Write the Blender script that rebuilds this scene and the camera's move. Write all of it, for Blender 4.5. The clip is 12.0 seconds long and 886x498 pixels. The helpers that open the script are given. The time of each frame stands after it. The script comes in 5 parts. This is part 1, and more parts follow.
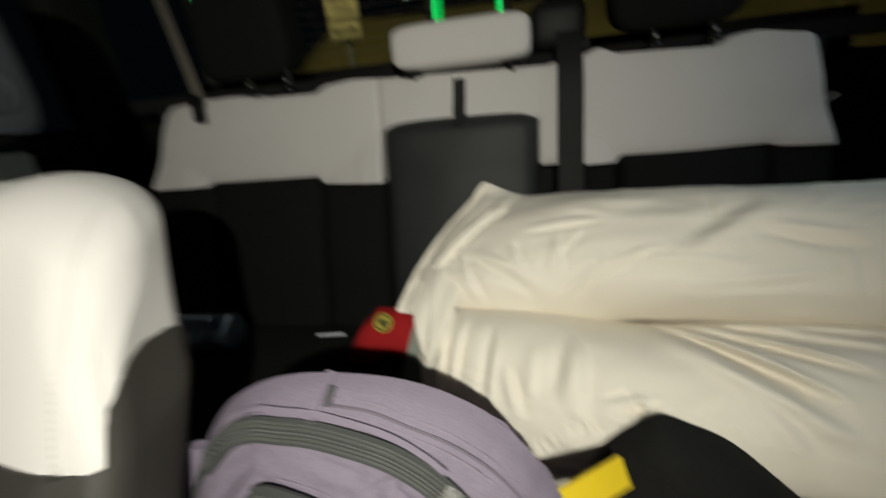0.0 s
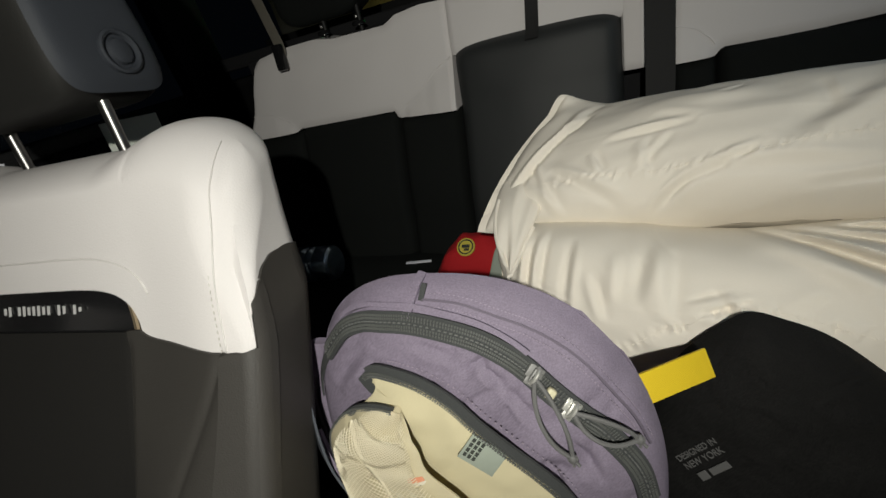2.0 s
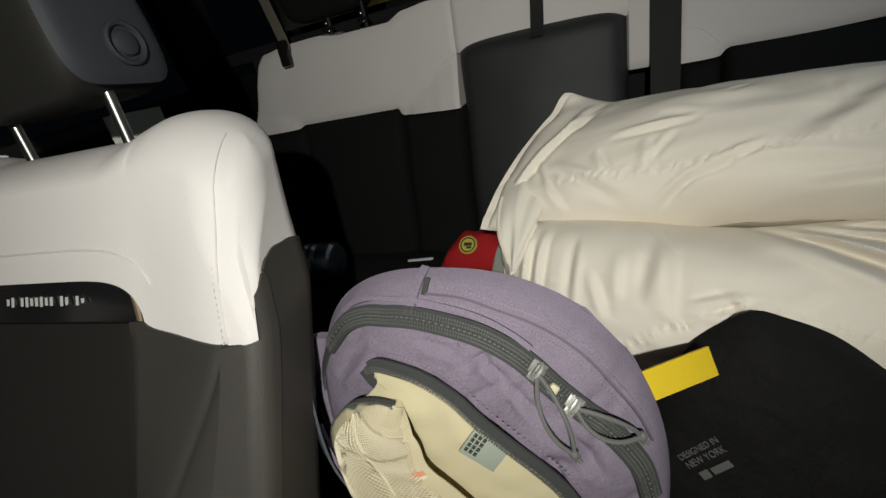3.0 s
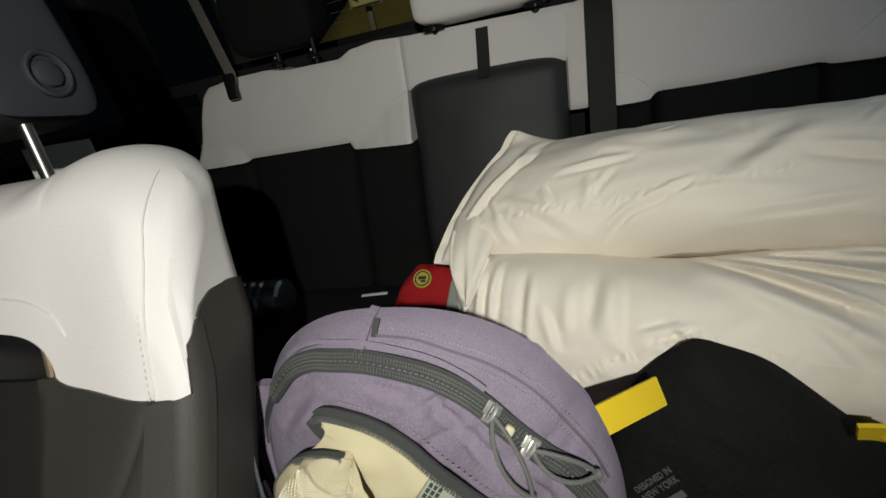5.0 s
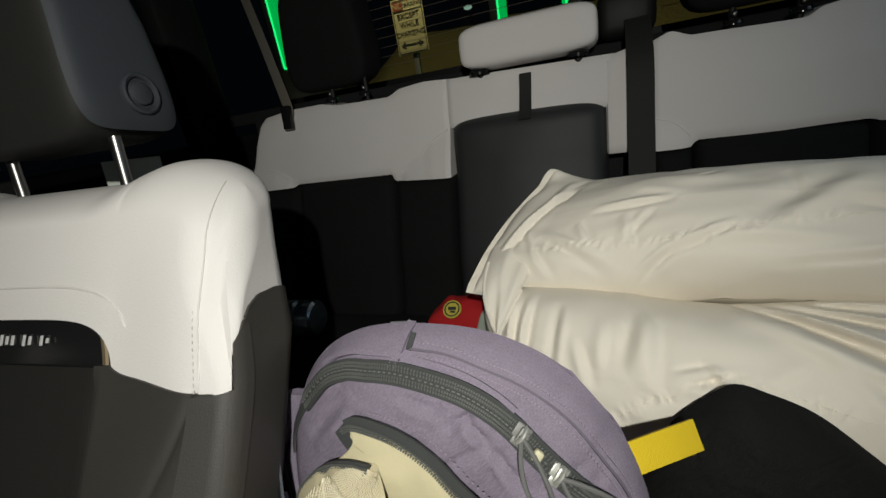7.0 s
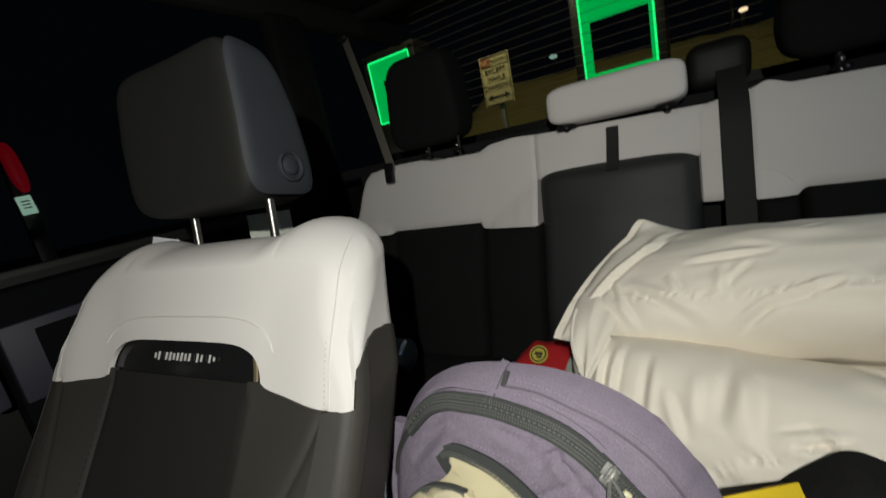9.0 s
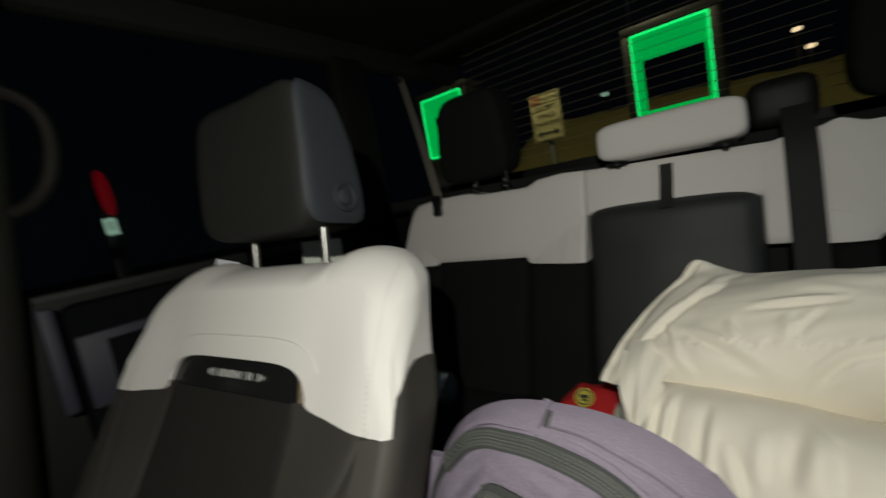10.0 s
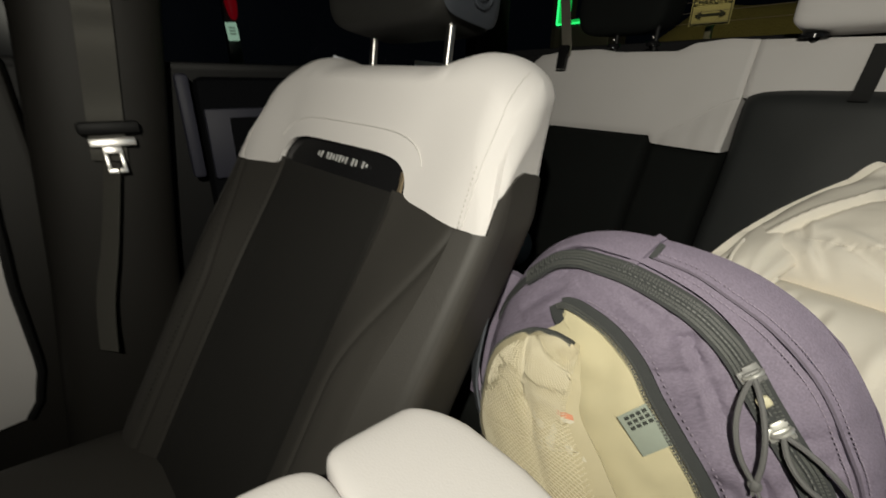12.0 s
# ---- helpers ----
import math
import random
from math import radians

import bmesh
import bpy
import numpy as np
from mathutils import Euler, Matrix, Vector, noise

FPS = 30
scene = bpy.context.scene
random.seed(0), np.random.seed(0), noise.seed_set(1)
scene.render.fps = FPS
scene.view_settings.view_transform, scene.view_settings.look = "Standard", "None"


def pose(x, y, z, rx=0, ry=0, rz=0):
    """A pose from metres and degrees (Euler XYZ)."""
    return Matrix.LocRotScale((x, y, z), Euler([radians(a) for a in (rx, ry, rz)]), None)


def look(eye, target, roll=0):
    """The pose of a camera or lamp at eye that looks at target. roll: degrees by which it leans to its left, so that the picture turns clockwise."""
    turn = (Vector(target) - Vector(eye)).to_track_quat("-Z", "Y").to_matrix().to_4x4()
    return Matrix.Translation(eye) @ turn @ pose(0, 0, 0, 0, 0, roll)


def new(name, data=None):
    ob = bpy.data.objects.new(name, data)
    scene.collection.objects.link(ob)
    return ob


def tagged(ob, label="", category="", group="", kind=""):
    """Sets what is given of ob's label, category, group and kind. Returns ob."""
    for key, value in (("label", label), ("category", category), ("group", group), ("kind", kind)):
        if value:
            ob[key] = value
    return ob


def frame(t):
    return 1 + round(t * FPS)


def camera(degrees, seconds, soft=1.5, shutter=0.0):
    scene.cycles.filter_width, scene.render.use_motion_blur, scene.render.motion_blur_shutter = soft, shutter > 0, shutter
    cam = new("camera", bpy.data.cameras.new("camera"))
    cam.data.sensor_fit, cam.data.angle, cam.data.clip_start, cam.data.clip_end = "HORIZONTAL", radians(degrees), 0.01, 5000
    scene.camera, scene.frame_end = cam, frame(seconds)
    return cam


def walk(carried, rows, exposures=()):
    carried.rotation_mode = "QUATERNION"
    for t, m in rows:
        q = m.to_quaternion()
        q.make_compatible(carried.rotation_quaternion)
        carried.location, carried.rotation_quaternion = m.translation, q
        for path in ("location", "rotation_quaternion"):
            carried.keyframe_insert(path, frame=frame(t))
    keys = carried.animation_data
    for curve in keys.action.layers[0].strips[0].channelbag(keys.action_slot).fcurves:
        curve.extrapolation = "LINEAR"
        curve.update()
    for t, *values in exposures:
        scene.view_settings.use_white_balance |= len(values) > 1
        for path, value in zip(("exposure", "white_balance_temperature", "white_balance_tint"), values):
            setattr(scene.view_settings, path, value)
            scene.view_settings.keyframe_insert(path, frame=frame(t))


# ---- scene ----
# the camera and its way
cam = camera(93.7, 12.0, shutter=0.7)
PATH = [
    (0, (0.181, 0.157, 0.951), (-0.262, 1.951, 0.183), -6.5),
    (0.1, (0.183, 0.164, 0.95), (-0.153, 1.941, 0.096), -5.6),
    (0.2, (0.18, 0.166, 0.943), (-0.125, 1.935, 0.062), -5.1),
    (0.3, (0.178, 0.166, 0.935), (-0.148, 1.909, 0.01), -5.5),
    (0.5, (0.182, 0.16, 0.928), (-0.318, 1.826, -0.059), -8.8),
    (0.7, (0.184, 0.155, 0.935), (-0.424, 1.731, -0.135), -12.3),
    (1, (0.194, 0.152, 0.941), (-0.519, 1.618, -0.218), -16.9),
    (1.5, (0.195, 0.141, 0.948), (-0.623, 1.631, -0.106), -18.5),
    (2, (0.188, 0.132, 0.94), (-0.629, 1.682, -0.024), -15.9),
    (2.5, (0.185, 0.13, 0.935), (-0.63, 1.683, -0.025), -14.9),
    (3, (0.186, 0.13, 0.937), (-0.636, 1.678, -0.027), -15.3),
    (5, (0.188, 0.138, 0.938), (-0.433, 1.822, 0.056), -12.9),
    (5.5, (0.186, 0.142, 0.931), (-0.412, 1.852, 0.084), -11.6),
    (6, (0.185, 0.14, 0.931), (-0.443, 1.865, 0.136), -10.5),
    (6.5, (0.185, 0.123, 0.934), (-0.527, 1.861, 0.246), -10.2),
    (8.5, (0.178, 0.118, 0.923), (-0.615, 1.813, 0.218), -9.5),
    (8.8, (0.182, 0.093, 0.94), (-0.798, 1.748, 0.393), -10.8),
    (9, (0.195, 0.08, 0.952), (-0.889, 1.707, 0.528), -11.9),
    (9.5, (0.19, 0.085, 0.942), (-0.917, 1.708, 0.566), -10.7),
    (10, (0.197, 0.076, 0.952), (-1.05, 1.623, 0.721), -10.5),
    (10.3, (0.198, 0.062, 0.95), (-1.253, 1.42, 0.731), -12.7),
    (10.5, (0.198, 0.047, 0.948), (-1.318, 1.307, 0.609), -10.9),
    (10.7, (0.192, 0.044, 0.94), (-1.369, 1.225, 0.533), -10.2),
    (11, (0.187, 0.034, 0.929), (-1.412, 1.084, 0.347), -8.3),
    (11.5, (0.18, 0.043, 0.911), (-1.36, 1.124, 0.232), -2.5),
    (12, (0.171, 0.053, 0.888), (-1.271, 1.218, 0.138), 0.8),
]
walk(cam, [(t, look(eye, target, roll)) for t, eye, target, roll in PATH], [
    (0, 0.13, 6750, 6), (0.5, 0.02, 6600, 9), (1.0, 0.02, 6500, 10), (2.0, -0.08, 6500, 9), (5.5, -0.02, 6450, 9), (6.5, -0.10, 6450, 8), (9.5, -0.14, 6450, 8),
    (10.0, -0.25, 6600, 5), (10.5, -0.40, 6650, 4), (11.0, -0.22, 6700, 4), (11.5, -0.02, 6850, 6), (12.0, -0.10, 6850, 8)])

# world, lamps
world = bpy.data.worlds.new("night")
scene.world = world
world.use_nodes = True
world.node_tree.nodes["Background"].inputs[0].default_value = (0.10, 0.13, 0.2, 1)
world.node_tree.nodes["Background"].inputs[1].default_value = 0.010


def lamp(name, kind, m, energy, colour, size=0.1, size_y=None, spread=180):
    data = bpy.data.lights.new(name, kind)
    data.energy, data.color = energy, colour
    if kind == "AREA":
        data.shape, data.size, data.size_y, data.spread = "RECTANGLE", size, size_y or size, radians(spread)
    else:
        data.shadow_soft_size = size
    ob = new(name, data)
    ob.matrix_world = m
    return ob


# the torch that lights the cabin, the cool yard light at the right-hand window, a warm yard lamp outside
torch = lamp("torch", "SPOT", look((0.262, -0.080, 1.087), (-0.60, 0.80, 0.62)), 17.0, (1.0, 0.975, 0.878), 0.006)
torch.data.spot_size, torch.data.spot_blend = radians(152), 1.0
lamp("side_window_light", "AREA", look((0.79, 0.62, 1.14), (0.35, 0.60, 0.75)), 0.16, (0.62, 0.82, 1.0), 0.5, 0.25, 110)
yard = lamp("yard_lamp", "SPOT", look((-1.5, 2.2, 4.9), (-0.6, 5.4, 1.2)), 390, (1.0, 0.86, 0.5), 0.15)
yard.data.spot_size, yard.data.spot_blend = radians(95), 0.6


# ---- materials ----
def mat(name, base, rough=0.6, metal=0.0, grain=200.0, bump=0.1, vary=0.12, big=6.0, spec=0.5, dist=0.001, sheen=0.0):
    """A surface with fine grain relief and slow blotches of tone."""
    m = bpy.data.materials.new(name)
    m.use_nodes = True
    nt = m.node_tree
    b = nt.nodes["Principled BSDF"]
    b.inputs["Roughness"].default_value, b.inputs["Metallic"].default_value = rough, metal
    b.inputs["Specular IOR Level"].default_value = spec
    if sheen:
        b.inputs["Sheen Weight"].default_value = sheen
    tc = nt.nodes.new("ShaderNodeTexCoord")
    n1, n2 = nt.nodes.new("ShaderNodeTexNoise"), nt.nodes.new("ShaderNodeTexNoise")
    n1.inputs["Scale"].default_value, n2.inputs["Scale"].default_value = big, grain
    n1.inputs["Detail"].default_value = 5
    n2.inputs["Detail"].default_value = 3
    mix = nt.nodes.new("ShaderNodeMix")
    mix.data_type = "RGBA"
    mix.inputs[6].default_value = (*[c * (1 - vary) for c in base], 1)
    mix.inputs[7].default_value = (*[min(1, c * (1 + vary)) for c in base], 1)
    add = nt.nodes.new("ShaderNodeMath")
    add.operation = "MULTIPLY_ADD"
    add.inputs[1].default_value = 0.35
    nt.links.new(tc.outputs["Object"], n1.inputs["Vector"])
    nt.links.new(tc.outputs["Object"], n2.inputs["Vector"])
    nt.links.new(n2.outputs["Fac"], add.inputs[0])
    half = nt.nodes.new("ShaderNodeMath")
    half.operation = "MULTIPLY"
    half.inputs[1].default_value = 0.65
    nt.links.new(n1.outputs["Fac"], half.inputs[0])
    nt.links.new(half.outputs[0], add.inputs[2])
    nt.links.new(add.outputs[0], mix.inputs[0])
    nt.links.new(mix.outputs[2], b.inputs["Base Color"])
    bp = nt.nodes.new("ShaderNodeBump")
    bp.inputs["Strength"].default_value, bp.inputs["Distance"].default_value = bump, dist
    nt.links.new(n2.outputs["Fac"], bp.inputs["Height"])
    nt.links.new(bp.outputs["Normal"], b.inputs["Normal"])
    return m


def weave(name, base, dark, scale, rough=0.85, bump=0.3, turn=0.6, stretch=(1, 1, 1), twill=False):
    """Woven cloth: two crossing fine bands (one slanting band for twill), with a slow change of tone."""
    m = mat(name, base, rough, grain=90, bump=0.0, vary=0.1)
    nt = m.node_tree
    b = nt.nodes["Principled BSDF"]
    tc = next(n for n in nt.nodes if n.type == "TEX_COORD")
    mp = nt.nodes.new("ShaderNodeMapping")
    mp.inputs["Rotation"].default_value, mp.inputs["Scale"].default_value = (0, turn, 0), stretch
    nt.links.new(tc.outputs["Object"], mp.inputs["Vector"])
    w1, w2 = nt.nodes.new("ShaderNodeTexWave"), nt.nodes.new("ShaderNodeTexWave")
    w1.bands_direction, w2.bands_direction = "X", "Z"
    if twill:
        # slanting fine threads: noise drawn out along one direction
        mp.vector_type = "TEXTURE"
        mp.inputs["Scale"].default_value = (1 / scale, 1 / scale, 9 / scale)
        w1 = nt.nodes.new("ShaderNodeTexNoise")
        w1.inputs["Scale"].default_value, w1.inputs["Detail"].default_value = 1.0, 2.0
        nt.links.new(mp.outputs[0], w1.inputs["Vector"])
        spread = nt.nodes.new("ShaderNodeMapRange")
        spread.inputs[1].default_value, spread.inputs[2].default_value = 0.35, 0.65
        nt.links.new(w1.outputs["Fac"], spread.inputs[0])
    for w in (() if twill else (w1, w2)):
        w.inputs["Scale"].default_value, w.inputs["Distortion"].default_value = scale, 0.6
        nt.links.new(mp.outputs[0], w.inputs["Vector"])
    mx = nt.nodes.new("ShaderNodeMath")
    mx.operation = "MAXIMUM"
    nt.links.new(spread.outputs[0] if twill else w1.outputs["Fac"], mx.inputs[0])
    if twill:
        mx.inputs[1].default_value = 0.0
    else:
        nt.links.new(w2.outputs["Fac"], mx.inputs[1])
    old = b.inputs["Base Color"].links[0].from_socket
    mix = nt.nodes.new("ShaderNodeMix")
    mix.data_type = "RGBA"
    mix.inputs[6].default_value = (*dark, 1)
    nt.links.new(mx.outputs[0], mix.inputs[0])
    nt.links.new(old, mix.inputs[7])
    nt.links.new(mix.outputs[2], b.inputs["Base Color"])
    bp = next(n for n in nt.nodes if n.type == "BUMP")
    bp.inputs["Strength"].default_value, bp.inputs["Distance"].default_value = bump, 0.0006
    nt.links.new(mx.outputs[0], bp.inputs["Height"])
    return m


def glow(name, colour, strength):
    m = bpy.data.materials.new(name)
    m.use_nodes = True
    b = m.node_tree.nodes["Principled BSDF"]
    b.inputs["Base Color"].default_value = (*[c * 0.3 for c in colour], 1)
    b.inputs["Emission Color"].default_value = (*colour, 1)
    b.inputs["Emission Strength"].default_value = strength
    return m


def pane_glass(name, tint, rough=0.03, gloss=0.03):
    """Thin tinted car glass: mostly see-through with a faint gloss."""
    m = bpy.data.materials.new(name)
    m.use_nodes = True
    nt = m.node_tree
    nt.nodes.remove(nt.nodes["Principled BSDF"])
    out = nt.nodes["Material Output"]
    tr, gl, mx = nt.nodes.new("ShaderNodeBsdfTransparent"), nt.nodes.new("ShaderNodeBsdfGlossy"), nt.nodes.new("ShaderNodeMixShader")
    tr.inputs[0].default_value = (*tint, 1)
    gl.inputs["Roughness"].default_value = rough
    mx.inputs[0].default_value = gloss
    nt.links.new(tr.outputs[0], mx.inputs[1])
    nt.links.new(gl.outputs[0], mx.inputs[2])
    nt.links.new(mx.outputs[0], out.inputs["Surface"])
    return m


WHITE_LEATHER = mat("white leatherette", (0.74, 0.715, 0.71), 0.78, spec=0.14, grain=620, bump=0.22, vary=0.05, big=5)
GREY_LEATHER = mat("side leatherette", (0.048, 0.0445, 0.0405), 0.55, grain=800, bump=0.2, vary=0.15)
BLACK_LEATHER = mat("black leatherette", (0.041, 0.0383, 0.0348), 0.55, spec=0.4, grain=800, bump=0.2, vary=0.2)
BLACK_MIDDLE = mat("darker black leatherette", (0.0170, 0.0164, 0.0155), 0.6, spec=0.3, grain=800, bump=0.2, vary=0.2)
BLACK_CLOTH = weave("black seat cloth", (0.0110, 0.0126, 0.0120), (0.0060, 0.0067, 0.0065), 260, 0.9, 0.3)
ARMREST = mat("dark grey leatherette", (0.023, 0.0255, 0.0262), 0.6, grain=700, bump=0.2, vary=0.12)
HEADREST_BLUE = mat("slate leatherette", (0.031, 0.035, 0.043), 0.62, spec=0.25, grain=800, bump=0.15, vary=0.1)
HEADREST_BLACK = mat("black headrest leatherette", (0.0175, 0.0174, 0.0165), 0.65, spec=0.22, grain=800, bump=0.2, vary=0.15)
PLASTIC = mat("black plastic", (0.011, 0.011, 0.0115), 0.55, spec=0.3, grain=1200, bump=0.15, vary=0.15)
GLOSS = mat("gloss black plastic", (0.012, 0.012, 0.013), 0.12, grain=60, bump=0.0, vary=0.1)
TRIM = mat("dark trim plastic", (0.0175, 0.0158, 0.0138), 0.6, grain=900, bump=0.2, vary=0.15)
TRIM_BLUE = mat("grey door trim", (0.0045, 0.0049, 0.0065), 0.85, spec=0.1, grain=700, bump=0.2, vary=0.1)
HEADLINER = mat("dark headliner", (0.012, 0.012, 0.013), 0.95, grain=500, bump=0.2, vary=0.15)
CARPET = mat("dark carpet", (0.012, 0.012, 0.014), 0.97, grain=900, bump=0.6, vary=0.3, dist=0.003)
TONGUE = mat("brushed steel", (0.92, 0.90, 0.87), 0.34, 0.9, grain=300, bump=0.1, vary=0.05)
CHROME = mat("polished steel", (0.24, 0.235, 0.23), 0.32, 1.0, grain=40, bump=0.0, vary=0.05)
BRONZE = mat("bronze trim", (0.42, 0.33, 0.22), 0.5, 0.6, grain=300, bump=0.05, vary=0.08)
BELT = weave("seat belt webbing", (0.105, 0.101, 0.089), (0.058, 0.055, 0.050), 420, 0.75, 0.3, 0.0)
BELT_PALE = weave("pale belt webbing", (0.26, 0.24, 0.20), (0.16, 0.15, 0.125), 420, 0.75, 0.3, 0.0)
BELT_BLACK = weave("black belt webbing", (0.018, 0.018, 0.018), (0.009, 0.009, 0.009), 420, 0.75, 0.3, 0.0)
PURPLE = weave("purple nylon", (0.245, 0.208, 0.280), (0.188, 0.160, 0.216), 1300, 0.75, 0.30, 0.75, (1, 1, 1), True)
PURPLE_DARK = weave("dark purple fold line", (0.15, 0.127, 0.170), (0.10, 0.085, 0.115), 330, 0.75, 0.3, 0.3)
ZIP_TAPE = weave("grey zip tape", (0.055, 0.059, 0.060), (0.030, 0.033, 0.034), 420, 0.8, 0.35, 0.0)
ZIP_TEETH = mat("zip coil", (0.10, 0.105, 0.10), 0.5, 0.0, grain=400, bump=0.1)
SLIDER = mat("grey slider metal", (0.19, 0.19, 0.185), 0.5, 0.1, grain=200, bump=0.1)
ZIP_LINE = mat("bright zip line", (0.15, 0.155, 0.15), 0.45, grain=400, bump=0.1)
SLIDER_PALE = mat("pale slider metal", (0.50, 0.50, 0.47), 0.4, 0.5, grain=200, bump=0.1)
BEAD = mat("cream bead", (0.62, 0.58, 0.40), 0.5, grain=200)
CORD = mat("grey cord", (0.14, 0.14, 0.14), 0.8, grain=900, bump=0.5, dist=0.001)
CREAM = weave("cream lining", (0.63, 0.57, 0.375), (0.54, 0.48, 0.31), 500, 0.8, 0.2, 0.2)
# same cream lining, toned darker as shade under the flap's net
CREAM_SHADED = weave("shaded cream lining", (0.56, 0.50, 0.335), (0.48, 0.42, 0.28), 500, 0.8, 0.2, 0.2)
MESH = mat("cream net", (0.72, 0.66, 0.50), 0.6, grain=400, bump=0.2, vary=0.08)
COTTON = mat("off-white cotton", (0.86, 0.81, 0.725), 0.95, spec=0.1, grain=700, bump=0.12, vary=0.04, big=7)
def wrinkled(m, scale, distance):
    """Adds soft pressed wrinkles under the fine grain."""
    nt = m.node_tree
    bump = next(n for n in nt.nodes if n.type == "BUMP")
    tc = next(n for n in nt.nodes if n.type == "TEX_COORD")
    n = nt.nodes.new("ShaderNodeTexNoise")
    n.inputs["Scale"].default_value, n.inputs["Detail"].default_value, n.inputs["Distortion"].default_value = scale, 2.0, 1.2
    b2 = nt.nodes.new("ShaderNodeBump")
    b2.inputs["Strength"].default_value, b2.inputs["Distance"].default_value = 0.6, distance
    nt.links.new(tc.outputs["Object"], n.inputs["Vector"])
    nt.links.new(n.outputs["Fac"], b2.inputs["Height"])
    nt.links.new(b2.outputs["Normal"], bump.inputs["Normal"])


def creased(m, scale, distance):
    """Adds thin crisp crease lines, as pressed into cotton."""
    nt = m.node_tree
    tc = next(n for n in nt.nodes if n.type == "TEX_COORD")
    first = next(n for n in nt.nodes if n.type == "BUMP" and not n.inputs["Normal"].is_linked)
    mp, n, b2 = nt.nodes.new("ShaderNodeMapping"), nt.nodes.new("ShaderNodeTexNoise"), nt.nodes.new("ShaderNodeBump")
    mp.inputs["Rotation"].default_value, mp.inputs["Scale"].default_value = (0.4, 0.5, 0.6), (1.0, 0.55, 1.4)
    n.noise_type = "RIDGED_MULTIFRACTAL"
    n.inputs["Scale"].default_value, n.inputs["Detail"].default_value, n.inputs["Distortion"].default_value = scale, 1.5, 0.5
    b2.inputs["Strength"].default_value, b2.inputs["Distance"].default_value = 0.5, distance
    nt.links.new(tc.outputs["Object"], mp.inputs["Vector"])
    nt.links.new(mp.outputs[0], n.inputs["Vector"])
    nt.links.new(n.outputs["Fac"], b2.inputs["Height"])
    nt.links.new(b2.outputs["Normal"], first.inputs["Normal"])


wrinkled(COTTON, 16, 0.0012)
creased(COTTON, 15, 0.006)
wrinkled(PURPLE, 22, 0.0035)
FILM = mat("clear crumpled film", (0.66, 0.62, 0.50), 0.22, spec=0.7, grain=120, bump=0.3, dist=0.002)
ORANGE = mat("orange print", (0.62, 0.26, 0.15), 0.5, grain=200)
WEBBING = weave("grey-blue webbing", (0.085, 0.095, 0.115), (0.055, 0.062, 0.075), 420, 0.8, 0.3, 0.0)
BAG_BLACK = weave("black ripstop", (0.0120, 0.0118, 0.0116), (0.0072, 0.0072, 0.0072), 1200, 0.8, 0.3, 0.5, (1, 1, 1), True)
YELLOW = weave("yellow webbing", (0.85, 0.62, 0.02), (0.68, 0.46, 0.01), 380, 0.7, 0.25, 0.0)
wrinkled(BAG_BLACK, 22, 0.006)
for dull in (BAG_BLACK, BLACK_CLOTH):
    dull.node_tree.nodes["Principled BSDF"].inputs["Specular IOR Level"].default_value = 0.15
RED = weave("red cloth", (0.55, 0.012, 0.018), (0.36, 0.008, 0.01), 300, 0.85, 0.3, 0.3)
BADGE = mat("yellow badge", (0.62, 0.52, 0.08), 0.6, grain=300)
LABEL = mat("grey-green label", (0.30, 0.34, 0.29), 0.7, grain=300)
INK = mat("dark ink", (0.035, 0.04, 0.035), 0.7)
BAG_PRINT = mat("grey bag print", (0.11, 0.11, 0.11), 0.6)
PRINT = mat("pale print", (0.60, 0.60, 0.60), 0.6)
# greyer than the leatherette: crease shade coloured onto the seam tubes
SEAM_SHADE = mat("seam shade", (0.68, 0.66, 0.645), 0.75)
CARD = mat("pale grey card", (0.62, 0.66, 0.60), 0.7, grain=300)
STITCH = mat("stitching", (0.55, 0.53, 0.50), 0.8)
STITCH_DARK = mat("dark stitching", (0.011, 0.0105, 0.010), 0.8)
STITCH_WARM = mat("brown stitching", (0.15, 0.115, 0.085), 0.8)
STITCH_LILAC = mat("lilac stitching", (0.31, 0.265, 0.335), 0.8)
PAPER = mat("white paper", (0.8, 0.82, 0.9), 0.7)
LILAC = mat("lilac grey trim", (0.038, 0.039, 0.060), 0.6)
BOTTLE = pane_glass("clear bottle plastic", (0.70, 0.84, 0.90))
for bottle_node in BOTTLE.node_tree.nodes:
    if bottle_node.type == "MIX_SHADER":
        bottle_node.inputs[0].default_value = 0.75
    if bottle_node.type == "BSDF_GLOSSY":
        bottle_node.inputs["Roughness"].default_value = 0.34
        bottle_node.inputs["Color"].default_value = (0.72, 0.86, 1.0, 1)
        crinkle, crinkle_bump = BOTTLE.node_tree.nodes.new("ShaderNodeTexNoise"), BOTTLE.node_tree.nodes.new("ShaderNodeBump")
        crinkle.inputs["Scale"].default_value, crinkle.inputs["Detail"].default_value = 3.0, 1.0
        crinkle_bump.inputs["Strength"].default_value, crinkle_bump.inputs["Distance"].default_value = 0.8, 0.008
        BOTTLE.node_tree.links.new(crinkle.outputs["Fac"], crinkle_bump.inputs["Height"])
        BOTTLE.node_tree.links.new(crinkle_bump.outputs["Normal"], bottle_node.inputs["Normal"])
GLASS = pane_glass("tinted car glass", (0.86, 0.88, 0.87))
# gloss cut far below the rear pane's to suppress lamp reflections
SIDE_GLASS = pane_glass("low-gloss tinted side glass", (0.86, 0.88, 0.87), 0.2, 0.002)
HEATER = mat("heater wire", (0.30, 0.25, 0.19), 0.5, 0.3)
GREEN_EDGE = glow("green light edge", (0.02, 1.0, 0.22), 1.4)
